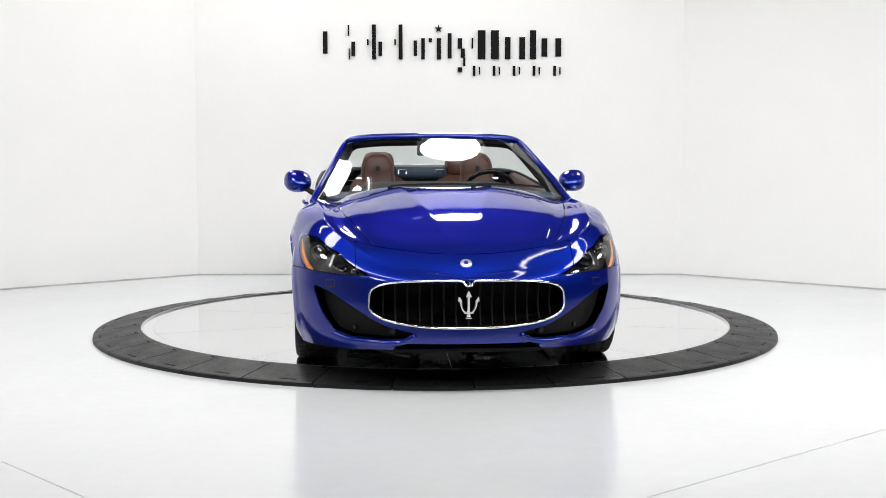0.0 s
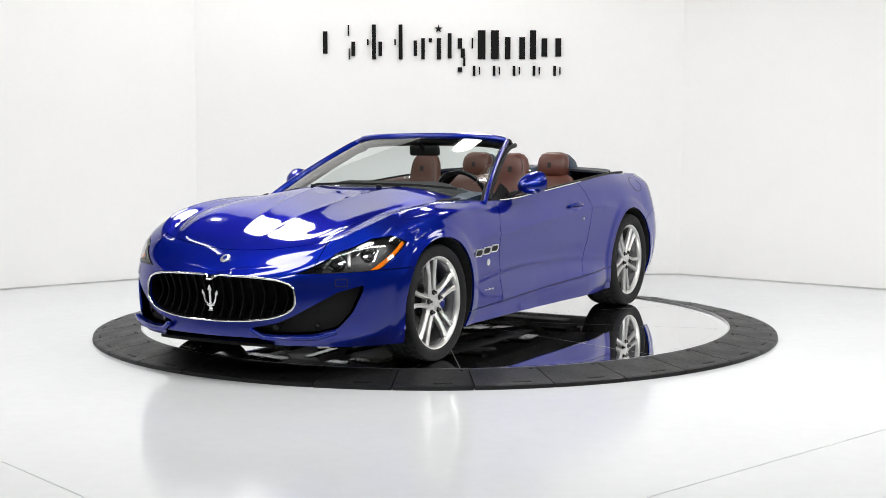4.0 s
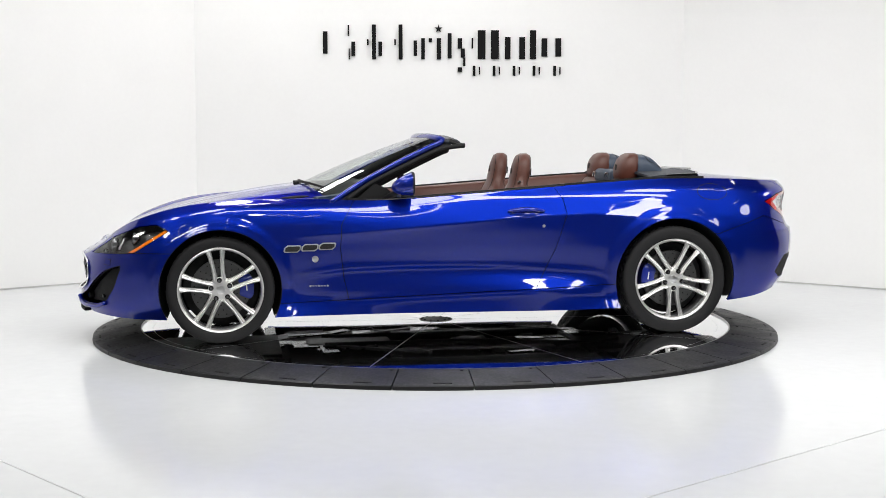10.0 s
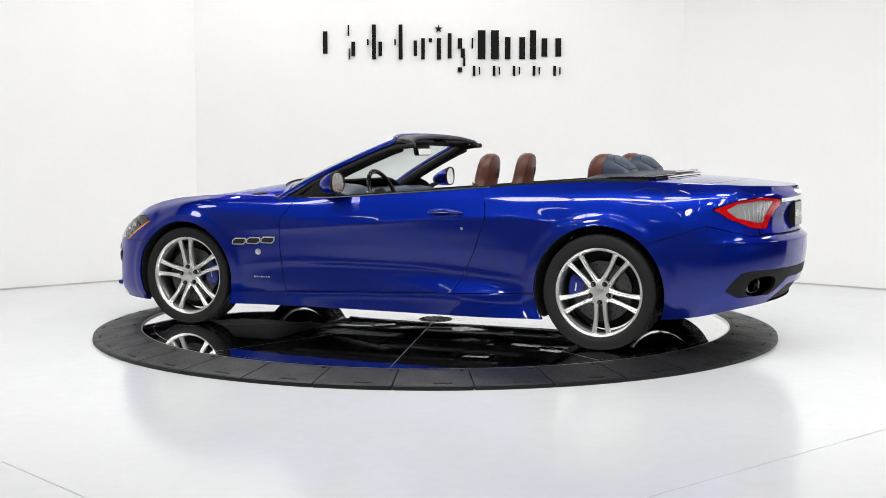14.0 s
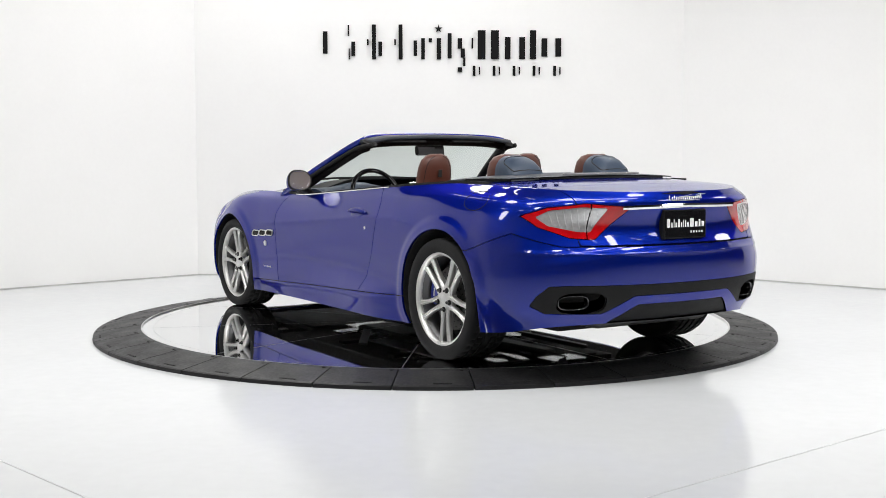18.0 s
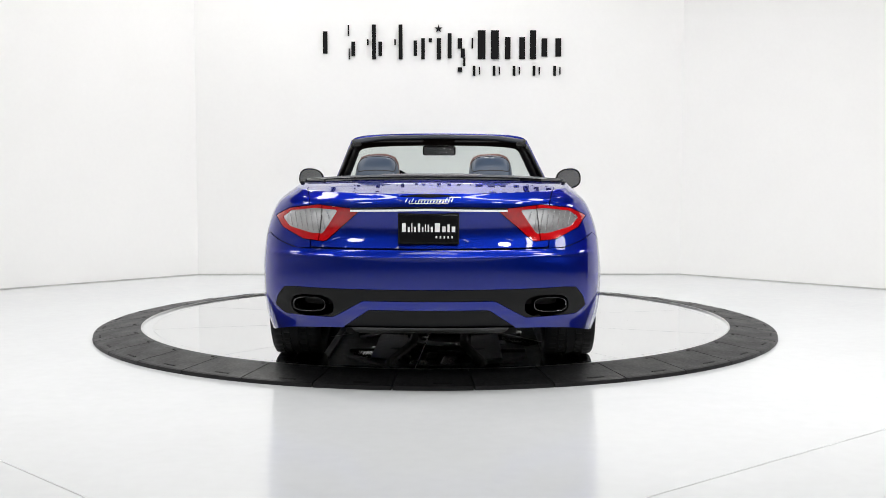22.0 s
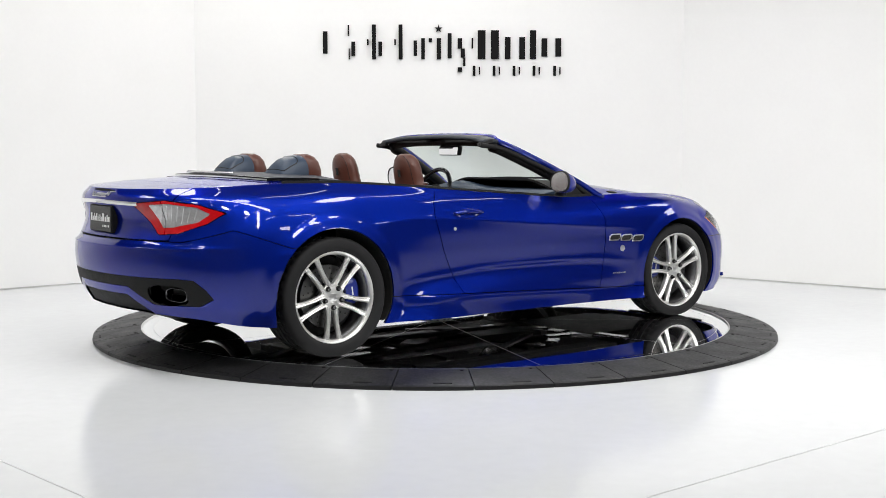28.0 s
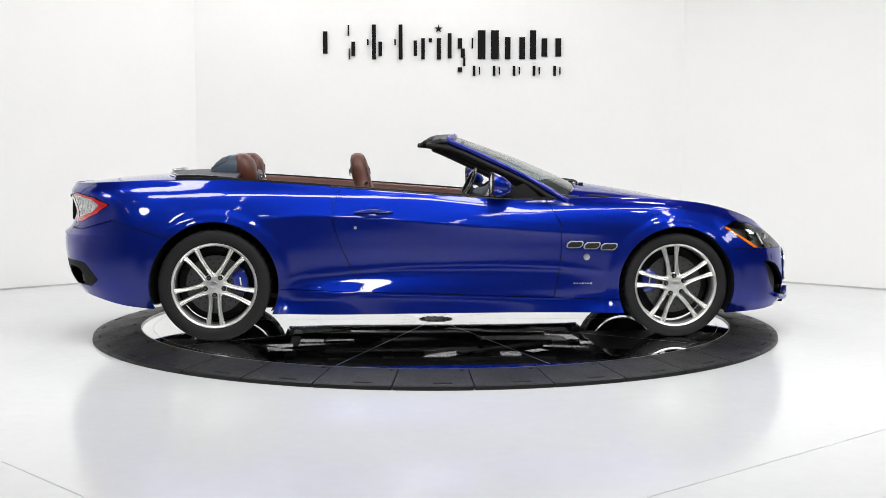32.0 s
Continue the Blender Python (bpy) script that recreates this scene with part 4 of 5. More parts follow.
# chrome emblem of three prongs on a stem
em = [sweep_bm(smooth_curve([(-.036, 0, .030), (-.031, 0, .002), (-.020, 0, -.020), (0, 0, -.027), (.020, 0, -.020), (.031, 0, .002), (.036, 0, .030)], 5), ring_section(.0062, .007, 8), up=(0, 1, 0)),
      box_bm(.012, .013, .088, pose(0, 0, .006), bevel=.003), box_bm(.046, .014, .010, pose(0, 0, -.027), bevel=.003), box_bm(.020, .013, .016, pose(0, 0, -.042), bevel=.004),
      box_bm(.028, .012, .008, pose(0, 0, -.053), bevel=.002), prism_bm([(-.014, 0), (.014, 0), (0, .030)], .012, pose(0, .006, .046, 90, 0, 0)),
      prism_bm([(-.011, 0), (.009, 0), (-.008, .024)], .012, pose(-.037, .006, .026, 90, 0, 0)), prism_bm([(-.009, 0), (.011, 0), (.008, .024)], .012, pose(.037, .006, .026, 90, 0, 0))]
emblem = part("grille_emblem", join_bm(*em), CHROME, grille, "chrome three-pronged emblem")
emblem.matrix_basis = pose(0, 2.402, .398, -4, 0, 0) @ Matrix.Diagonal((1.16, 1.0, 1.12, 1))
# round badge on the nose
p, n = front_pt(0, .607)
y_badge = float(np.interp(.607, HOOD_Z[::-1], HOOD_Y[::-1]))
badge_m = frame_at((0, y_badge, .612), (0, .62, .78), (0, -1, 1))
badge = part("nose_badge", cyl_bm(.031, .008, Matrix(), 28, bevel=.002), TRIM_SILVER, car, "round chrome badge on the nose", angle=40)
badge.matrix_basis = badge_m
part("badge_centre", cyl_bm(.012, .003, Matrix.Translation((0, 0, .0055)), 18), material("badge_blue", (.01, .03, .25), rough=.15), badge)

for sgn in (1, -1):
    def sd(sh):
        return sh if sgn > 0 else sh.mirrored()
    intake = sd(intake_hole.moved(.055)).link("side_intake", BLACK, car, "black side air intake", rim=-.055)
    q, n = front_pt(sgn * .40, .266, -.040)
    fog = part("fog_lamp", cyl_bm(.022, .03, frame_at(q, n), 20, bevel=.004), BLACK, intake)
    part("fog_lens", cyl_bm(.013, .004, frame_at(q + n * .016, n), 20, bevel=.001), GLOSSBLACK, fog)
    q, n = front_pt(sgn * .61, .275, -.046)
    part("parking_sensor", cyl_bm(.011, .016, frame_at(q, n), 16, bevel=.002), GLOSSBLACK, intake)
    # cover of the headlamp washer in the bumper
    q, n = front_pt(sgn * .715, .505, .0006)
    part("washer_cover", box_bm(.060, .034, .003, frame_at(q, n), bevel=.001), PAINT, front_bumper)
    part("washer_joint", box_bm(.066, .040, .001, frame_at(q, n)), UNDER, front_bumper)
    # blue blade along the lower edge of the intake, bent up towards the grille
    keys = [front_pt(sgn * x, zl(np.array([x]))[0] - .012, .014)[0] for x in (.275, .335, .42, .51, .60, .69)]
    keys[0].z += .006
    edge = smooth_curve(keys, 6)
    part("bumper_blade", sweep_bm(edge, [(-.022, -.012), (.004, -.013), (.012, -.004), (.010, .006), (.002, .011), (-.022, .010)], up=(0, 0, 1)), PAINT, front_bumper, smooth=True)
    # headlamp: clear cover over a dark housing with two round lamps and an amber strip
    lamp = sd(head_lens.moved(.062)).link("headlamp", LAMPBODY, car, "swept-back headlamp with clear cover and amber strip", rim=-.06)
    lens = sd(head_lens).link("lens", LAMPGLASS, lamp, rim=0)
    lens.visible_shadow = False
    a0, b0 = np.array((2.020, .572)), np.array((1.808, .702))
    e0 = (b0 - a0) / np.linalg.norm(b0 - a0)
    nn = np.array((e0[1], -e0[0]))
    if nn[0] < 0:
        nn = -nn
    amber, _ = head_lens.split(lambda q: (q[:, 1] - a0[0]) * nn[0] + (q[:, 2] - a0[1]) * nn[1] - .021)
    sd(amber.moved(.010)).link("amber_strip", ORANGE, lamp, "amber side marker", rim=.008)
    for x, z, r, dep in ((.665, .628, .044, .035), (.795, .668, .036, .035)):
        p, n = front_pt(sgn * x, z, -dep)
        fm = frame_at(p, Vector((n.x * .35, 1, .05)))
        part("projector_ring", lathe_bm([(r, .012), (r + .006, .004), (r + .006, -.03), (r - .004, -.03), (r - .006, .010)], 32), DARKCHROME, lamp, smooth=True).matrix_basis = fm @ pose(0, 0, 0, 0, -90, 0)
        bm = bmesh.new()
        bmesh.ops.create_uvsphere(bm, u_segments=24, v_segments=12, radius=r - .004)
        bm.transform(Matrix.Diagonal((1, 1, .5, 1)))
        part("projector", bm, GLOSSBLACK if r > .04 else DARKCHROME, lamp, smooth=True).matrix_basis = fm
    p, n = front_pt(sgn * .725, .640, -.042)
    part("light_bar", box_bm(.018, .085, .010, frame_at(p, n), bevel=.004), TRIM_SILVER, lamp)
    p, n = front_pt(sgn * .60, .585, -.036)
    part("lamp_reflector", cyl_bm(.020, .016, frame_at(p, n), 18, bevel=.004), DARKCHROME, lamp)
both(lower_hole.moved(.06)).link("lower_intake", BLACK, car, "black lower air intake", rim=-.06)
lip = [((-1 if k < 30 else 1) * body_line(LINES[0], [S_A * .29 * abs(k - 30) / 30])[0][0], body_line(LINES[0], [S_A * .29 * abs(k - 30) / 30])[0][1] + .004, body_line(LINES[0], [S_A * .29 * abs(k - 30) / 30])[0][2] + .002) for k in range(61)]
part("chin_spoiler", sweep_bm(lip, [(-.03, -.010), (.010, -.009), (.012, .004), (-.03, .006)]), GRILLEBLACK, car, "black chin spoiler", angle=40)

# ---- rear end ----
clear_fn = polygon([(.470, .900), (.60, .908), (.735, .890), (.790, .853), (.745, .808), (.62, .778), (.555, .775)], 0, 2)
for sgn in (1, -1):
    def sd(sh):
        return sh if sgn > 0 else sh.mirrored()
    clear, red = tail_lens.split(clear_fn)
    boot_red, wing_red = red.split(lambda q: q[:, 0] - (.578 - (q[:, 2] - .735) * .12), .006)
    boot_clear, wing_clear = clear.split(lambda q: q[:, 0] - (.578 - (q[:, 2] - .735) * .12), .006)
    lamp = sd(wing_red).link("tail_lamp", RED, car, "red and clear wedge-shaped tail lamp", rim=.02)
    sd(boot_red).link("inner_red_lens", RED, lamp, rim=.02)
    sd(wing_clear.moved(.003)).link("clear_lens", CLEARLENS, lamp, "clear reversing lens", rim=.01)
    sd(boot_clear.moved(.003)).link("clear_lens", CLEARLENS, lamp, "clear reversing lens", rim=.01)
    # fine upright ribs in the clear lens
    for k in range(8):
        x = .515 + .030 * k
        zs = [z for z in np.linspace(.76, .92, 60) if clear_fn(np.array([[x, 0, z]]))[0] < -.006]
        if zs:
            rib = [rear_pt(sgn * (x + .004 * q), zs[0] + (zs[-1] - zs[0]) * q / 4, .0005)[0] for q in range(5)]
            part("lens_rib", sweep_bm(rib, [(-.0016, -.001), (.0016, -.001), (.0, .002)], up=(0, -1, 0)), CLEARLENS, lamp)
    sd(tail_lens.moved(.022)).link("lamp_housing", GLOSSBLACK, lamp, rim=-.016)
    # tail pipe: an oval tube
    outl = [((.092 * abs(math.cos(a)) ** .7 * (1 if math.cos(a) >= 0 else -1)), (.040 * abs(math.sin(a)) ** .7 * (1 if math.sin(a) >= 0 else -1))) for a in [2 * math.pi * k / 40 for k in range(40)]]
    bm = bmesh.new()
    rows = []
    for sc, y in ((.90, .24), (.90, -.080), (.95, -.090), (1.0, -.084), (1.0, .24)):
        rows.append([bm.verts.new((x * sc, y, z * (sc if sc == 1 else sc - .06))) for x, z in outl])
    for A, B in zip(rows, rows[1:]):
        for i in range(40):
            j = (i + 1) % 40
            bm.faces.new((A[i], A[j], B[j], B[i]))
    pipe = part("tail_pipe", bm, DARKCHROME, car, "oval dark chrome tail pipe", smooth=True)
    pipe.matrix_basis = pose(sgn * .612, -2.230, .402, 0, 0, sgn * 14)
    part("pipe_core", prism_bm([(x * .88, z * .82) for x, z in outl], .005, pose(0, .08, 0, 90, 0, 0)), UNDER, pipe)
    sd(tip_hole.moved(.10)).link("pipe_recess", UNDER, car, rim=-.10)
trim = both(band).link("rear_trim", BLACK, car, "black rear bumper insert", rim=.012)
both(diffuser.moved(.012)).link("diffuser", BLACK, car, "black rear diffuser", rim=-.012)
bar = [rear_pt(-.40 + .80 * k / 24, .912 - .008 * abs(k / 12 - 1), .006)[0] for k in range(25)]
part("chrome_bar", sweep_bm(bar, [(-.004, -.011), (.004, -.011), (.007, .0), (.004, .011), (-.004, .011)], up=(0, 0, 1)), CHROME, car, "chrome strip across the boot lid")
pm, pn = rear_pt(0, .812, .024)
plate_m = frame_at(pm, (0, -1, .02))
holder = part("plate_frame", join_bm(box_bm(.312, .158, .040, pose(0, 0, -.014), bevel=.006)), BLACK, car, "black dealer plate with white writing in a dark frame")
holder.matrix_basis = plate_m
part("plate", box_bm(.300, .144, .004, pose(0, 0, .0075), bevel=.0015), GLOSSBLACK, holder)


def word_bars(widths, heights, gap, thick=.0012):
    """Plain bars standing for letters, left to right from x = 0, bases at y = 0."""
    out, x = [], 0
    for w, h in zip(widths, heights):
        out.append((x, w, h))
        x += w + gap
    return out, x - gap


word, ww = word_bars((.020, .010, .005, .010, .012, .008, .005, .008, .010, .026, .018, .012, .018), (.042, .024, .040, .024, .040, .024, .036, .034, .024, .042, .026, .036, .026), .0062)
for x, w, h in word:
    part("letter_bar", box_bm(w * 1.0, h * 1.1, .0015, pose((x - ww / 2 + w / 2) * 1.16, -.016 + h * .55, .0102)), LETTER, holder)
for k in range(5):
    part("letter_bar", box_bm(.008, .012, .0015, pose(.04 + .02 * k, -.042, .0102)), LETTER, holder)
# chrome script on the boot lid, as slanted bars
for k in range(16):
    h = (.034, .030, .034, .018, .020, .018, .018, .020, .018, .018, .020, .018, .018, .028, .018, .030)[k]
    q, n = rear_pt(.120 - .0155 * k, .937 + h * .5, .003)
    part("script_bar", box_bm(.0050, h * .85, .005, frame_at(q, n) @ pose(0, 0, 0, 0, 0, -24), bevel=.002), TRIM_SILVER, car)
for x, z, w in ((.135, .966, .06), (.0, .9365, .20), (.03, .9535, .16)):
    q, n = rear_pt(x, z, .003)
    part("script_bar", box_bm(w, .0045, .004, frame_at(q, n), bevel=.001), TRIM_SILVER, car)

# ---- side fittings ----
for sgn in (1, -1):
    for y, z in ((1.051, .588), (.942, .595), (.833, .602)):
        p, n = side_pt(y, z, .002)
        m = frame_at(p, n)
        if sgn < 0:
            m = flip(m)
        # slanted frame, outline in the panel's plane; local x runs along the car
        w, h, k = .050, .0235, .010
        o = [(-w, -h * .6), (-w * .8, -h), (w * .8, -h), (w + .004, -h * .3), (w, h * .6), (w * .8, h), (-w * .8, h), (-w - .004, h * .3)]
        o = [(x + v * .42, v) for x, v in o]
        i = [(x * .84, v * .70) for x, v in o]
        bm = bmesh.new()
        a1 = [bm.verts.new((x, v, .0)) for x, v in o]
        a2 = [bm.verts.new((x * .97, v * .95, .007)) for x, v in o]
        b2 = [bm.verts.new((x, v, .006)) for x, v in i]
        b1 = [bm.verts.new((x, v, -.006)) for x, v in i]
        for A, B in ((a1, a2), (a2, b2), (b2, b1)):
            for q in range(8):
                r = (q + 1) % 8
                bm.faces.new((A[q], A[r], B[r], B[q]))
        vent = part("wing_vent", bm, TRIM_SILVER, car, "chrome-framed wing vent with black mesh", angle=30)
        vent.matrix_basis = m
        part("vent_mesh", prism_bm(i, .003, pose(0, 0, .001)), UNDER, vent)
        for q in range(4):
            part("vent_bar", box_bm(.004, .026, .003, pose(-.024 + .016 * q, 0, .004, 0, 0, 20)), BLACK, vent)
    p, n = side_pt(.909, .522, .002)
    m = frame_at(p, n) if sgn > 0 else flip(frame_at(p, n))
    part("wing_badge", cyl_bm(.021, .006, Matrix(), 24, bevel=.002), TRIM_SILVER, car, "round chrome wing badge", angle=40).matrix_basis = m
    for q in range(7):
        p, n = side_pt(.94 - .018 * q, .353, .001)
        m = frame_at(p, n) if sgn > 0 else flip(frame_at(p, n))
        part("script_bar", box_bm(.012, .006 if q % 3 else .011, .002, pose(0, 0, 0, 0, 0, -20)), TRIM_SILVER, car).matrix_basis = m
    door = doors[0 if sgn > 0 else 1]
    p, n = side_pt(-.448, .806, .0)
    m = frame_at(p, n) if sgn > 0 else flip(frame_at(p, n))
    bm = bmesh.new()
    bmesh.ops.create_uvsphere(bm, u_segments=32, v_segments=16, radius=1)
    bm.transform(Matrix.Diagonal((.104, .040, .012, 1)))
    part("handle_recess", bm, PAINT, door, smooth=True).matrix_basis = m @ pose(0, -.002, -.005)
    hp = [(-.120 + .240 * k / 12, .006 * math.sin(math.pi * k / 12), .010 + .020 * math.sin(math.pi * k / 12)) for k in range(13)]
    part("door_handle", sweep_bm(hp, ring_section(.008, .013, 10), up=(0, 1, 0), scale=[.5 + .6 * math.sin(math.pi * k / 12) ** .5 for k in range(13)]), PAINT, door, smooth=True).matrix_basis = m
    p, n = side_pt(-.563, .714, .001)
    m = frame_at(p, n) if sgn > 0 else flip(frame_at(p, n))
    part("door_lock", cyl_bm(.010, .004, Matrix(), 20, bevel=.001), TRIM_SILVER, door).matrix_basis = m
# fuel flap groove on the left rear wing
pts = []
for k in range(40):
    a = 2 * math.pi * k / 40
    q, n = side_pt(-1.722 + .104 * math.cos(a), .925 + .052 * math.sin(a), .0004)
    pts.append((-q.x, q.y, q.z))
part("fuel_flap", sweep_bm(pts, ring_section(.0022, .0015, 6), closed=True, up=(-1, 0, 0)), UNDER, car, "round fuel flap joint")

# mirrors: a shell that runs out towards the front, a black rim and the glass at the back
def mirror_shell(half_w, half_h, reach, n=14, seg=36):
    bm = bmesh.new()
    rows = []
    for k in range(n + 1):
        u = k / n
        f = (1 - u ** 2.3) ** .5 if u < 1 else 0
        drop = -.022 * u
        row = []
        for q in range(seg):
            a = 2 * math.pi * q / seg
            c, d = math.cos(a), math.sin(a)
            x = abs(c) ** .74 * (1 if c >= 0 else -1)
            z = abs(d) ** .80 * (1 if d >= 0 else -1)
            z *= (1 - .30 * u) if z > 0 else 1 - .12 * u
            k2 = 1 - .16 * max(0, -x)
            row.append(bm.verts.new((x * half_w * f - .018 * u, reach * u, z * half_h * f * k2 + drop)))
        rows.append(row)
    for A, B in zip(rows, rows[1:]):
        for q in range(seg):
            r = (q + 1) % seg
            bm.faces.new((A[q], A[r], B[r], B[q]))
    bm.faces.new(rows[0])
    bmesh.ops.remove_doubles(bm, verts=bm.verts, dist=1e-5)
    return bm


for sgn in (1, -1):
    def placed(bm, y, turn=2):
        bm.transform(pose(.937, y, .992, 0, -4, turn))
        return mirror_x(bm) if sgn < 0 else bm
    mir = part("wing_mirror", placed(mirror_shell(.090, .073, .130), .300), PAINT, car, "blue door mirror on a black foot", angle=50)
    bm = bmesh.new()
    rows = []
    for sc, y in ((1.0, .004), (.99, -.006), (.95, -.012), (.90, -.012), (.88, -.005), (.88, .004)):
        rows.append([bm.verts.new((.090 * sc * abs(math.cos(a)) ** .74 * (1 if math.cos(a) >= 0 else -1), y,
                                   .073 * sc * abs(math.sin(a)) ** .8 * (1 if math.sin(a) >= 0 else -1) * (1 - .16 * max(0, -math.cos(a))))) for a in [2 * math.pi * k / 36 for k in range(36)]])
    for A, B in zip(rows, rows[1:] + rows[:1]):
        for q in range(36):
            r = (q + 1) % 36
            bm.faces.new((A[q], A[r], B[r], B[q]))
    part("mirror_rim", placed(bm, .300), BLACK, mir, "black mirror rim", angle=50)
    o = [(.080 * abs(math.cos(a)) ** .74 * (1 if math.cos(a) >= 0 else -1), .062 * abs(math.sin(a)) ** .8 * (1 if math.sin(a) >= 0 else -1)) for a in [2 * math.pi * k / 40 for k in range(40)]]
    bm = prism_bm(o, .004, pose(0, 0, 0, 88, 0, 0))
    part("mirror_glass", placed(bm, .2965), MIRRORGLASS, mir, "bright mirror glass")
    bm = sweep_bm([(.80, .43, .900), (.845, .40, .925), (.90, .355, .950)], ring_section(.035, .016, 10), up=(0, 0, 1), scale=[1.3, 1.0, .8])
    if sgn < 0:
        mirror_x(bm)
    part("mirror_foot", bm, BLACK, mir, smooth=True)

# ---- windscreen ----
FRAME_PATH = [(.835, .800, .872), (.775, .620, .985), (.700, .380, 1.110), (.635, .150, 1.218), (.600, .045, 1.262), (.540, .070, 1.282), (.42, .100, 1.293), (.22, .118, 1.299), (0, .124, 1.301)]
full = [Vector(p) for p in FRAME_PATH] + [Vector((-p[0], p[1], p[2])) for p in FRAME_PATH[-2::-1]]
fpath = smooth_curve(full, 6)
screen = part("windscreen_frame", sweep_bm(fpath, [(-.005, -.024), (.009, -.022), (.014, -.004), (.010, .013), (-.004, .016), (-.012, .007), (-.012, -.014)], up=(0, -.6, .8)), PAINT, car, "blue windscreen frame", smooth=True)
inner_path = smooth_curve([Vector((p.x * .955, p.y - .035, p.z - .022)) for p in full], 6)
part("frame_lining", sweep_bm(inner_path, [(-.022, -.045), (.018, -.040), (.022, .0), (.016, .016), (-.018, .014)], up=(0, -.6, .8)), BLACK, screen, "black inner frame lining", smooth=True)
hd = smooth_curve([(.60, -.005, 1.258), (.42, .035, 1.284), (.2, .055, 1.292), (0, .06, 1.295), (-.2, .055, 1.292), (-.42, .035, 1.284), (-.60, -.005, 1.258)], 6)
part("header_rail", sweep_bm(hd, [(-.065, -.020), (.05, -.014), (.06, .004), (.03, .014), (-.05, .010), (-.07, -.004)], up=(0, 0, 1)), CANVAS, screen, "dark roof rail lining", smooth=True)
for sgn in (1, -1):
    part("roof_latch", box_bm(.055, .11, .032, pose(sgn * .575, -.040, 1.248, 20, sgn * 8, sgn * -14), bevel=.016), BLACK, screen, smooth=True)
    part("sun_visor", box_bm(.36, .11, .016, pose(sgn * .29, .030, 1.262, 6, 0, 0), bevel=.007), BLACK, screen)
    bm = sweep_bm(smooth_curve([(.812, .70, .885), (.762, .55, .985), (.690, .30, 1.105), (.628, .07, 1.205), (.598, -.10, 1.232)], 5), ring_section(.012, .016, 8))
    if sgn < 0:
        mirror_x(bm)
    part("pillar_seal", bm, BLACK, screen, smooth=True)
    bm = prism_bm([(.66, .872), (.36, .890), (.44, .955), (.52, .990)], .012, Matrix(((0, 0, 1, .795), (1, 0, 0, 0), (0, 1, 0, 0), (0, 0, 0, 1))))
    if sgn < 0:
        mirror_x(bm)
    part("corner_panel", bm, BLACK, doors[0 if sgn > 0 else 1])
gv, gf = [], []
GB = smooth_curve([(-.80, .79, .885), (-.60, .875, .938), (-.3, .935, .962), (0, .955, .966), (.3, .935, .962), (.60, .875, .938), (.80, .79, .885)], 6)
GT = smooth_curve([(-.595, .050, 1.258), (-.42, .105, 1.286), (-.2, .122, 1.292), (0, .128, 1.294), (.2, .122, 1.292), (.42, .105, 1.286), (.595, .050, 1.258)], 6)
for q in range(11):
    t = q / 10
    for a, b in zip(GB, GT):
        p = a.lerp(b, t)
        p += Vector((0, .35, .65)) * (.042 * math.sin(math.pi * t) * .5)
        gv.append(p)
nq = len(GB)
for q in range(10):
    for i in range(nq - 1):
        gf.append((q * nq + i, q * nq + i + 1, (q + 1) * nq + i + 1, (q + 1) * nq + i))
ws = link_mesh("windscreen_glass", gv, gf, GLASS, screen)
ws.visible_shadow = False
# wipers
for x0, x1, lift in ((.34, -.30, 0), (-.18, -.66, .004)):
    pts = []
    for q in range(7):
        t = q / 6
        x = x0 + (x1 - x0) * t
        y = .965 - .24 * x * x - .03 * t
        pts.append((x, y + .005, .984 + .004 * math.sin(math.pi * t) - .06 * x * x + lift))
    wp = part("wiper", sweep_bm(pts, [(-.006, -.006), (.006, -.006), (.004, .008), (-.004, .008)]), BLACK, car, "black windscreen wiper")
    part("wiper_pivot", cyl_bm(.018, .02, pose(x0, .995 - .24 * x0 * x0, .977 - .06 * x0 * x0), 14, bevel=.004), BLACK, wp)
for sgn in (1, -1):
    bm = bmesh.new()
    bmesh.ops.create_uvsphere(bm, u_segments=20, v_segments=8, radius=1)
    bm.transform(pose(sgn * .70, 1.02, .902, -4, sgn * 10, sgn * 24) @ Matrix.Diagonal((.018, .10, .008, 1)))
    part("bonnet_vent", bm, UNDER, car, smooth=True)
# room mirror
rm = part("room_mirror", box_bm(.235, .035, .070, pose(0, .115, 1.195, -10, 0, 0), bevel=.014, seg=3), BLACK, car, smooth=True)
part("mirror_glass", box_bm(.212, .003, .052, pose(0, .0955, 1.192, -10, 0, 0)), CHROME, rm)
part("mirror_stalk", sweep_bm([(0, .13, 1.20), (0, .17, 1.235), (0, .20, 1.262)], ring_section(.013, .013)), BLACK, rm)

# belt line trim
belt = [body_line(LINES[6], [S_A + 1.75 - y])[0] for y in np.linspace(.70, -1.70, 40)]
for sgn in (1, -1):
    part("belt_seal", sweep_bm([(sgn * (q[0] - .012), q[1], q[2] + .004) for q in belt], [(-.011, -.012), (.011, -.012), (.009, .010), (-.009, .010)]), BLACK, car, "black belt line seal")
    part("belt_chrome", sweep_bm([(sgn * (q[0] + .0005), q[1], q[2] + .0035) for q in belt[2:24]], [(-.003, -.003), (.003, -.003), (.003, .003), (-.003, .003)]), CHROME, car)
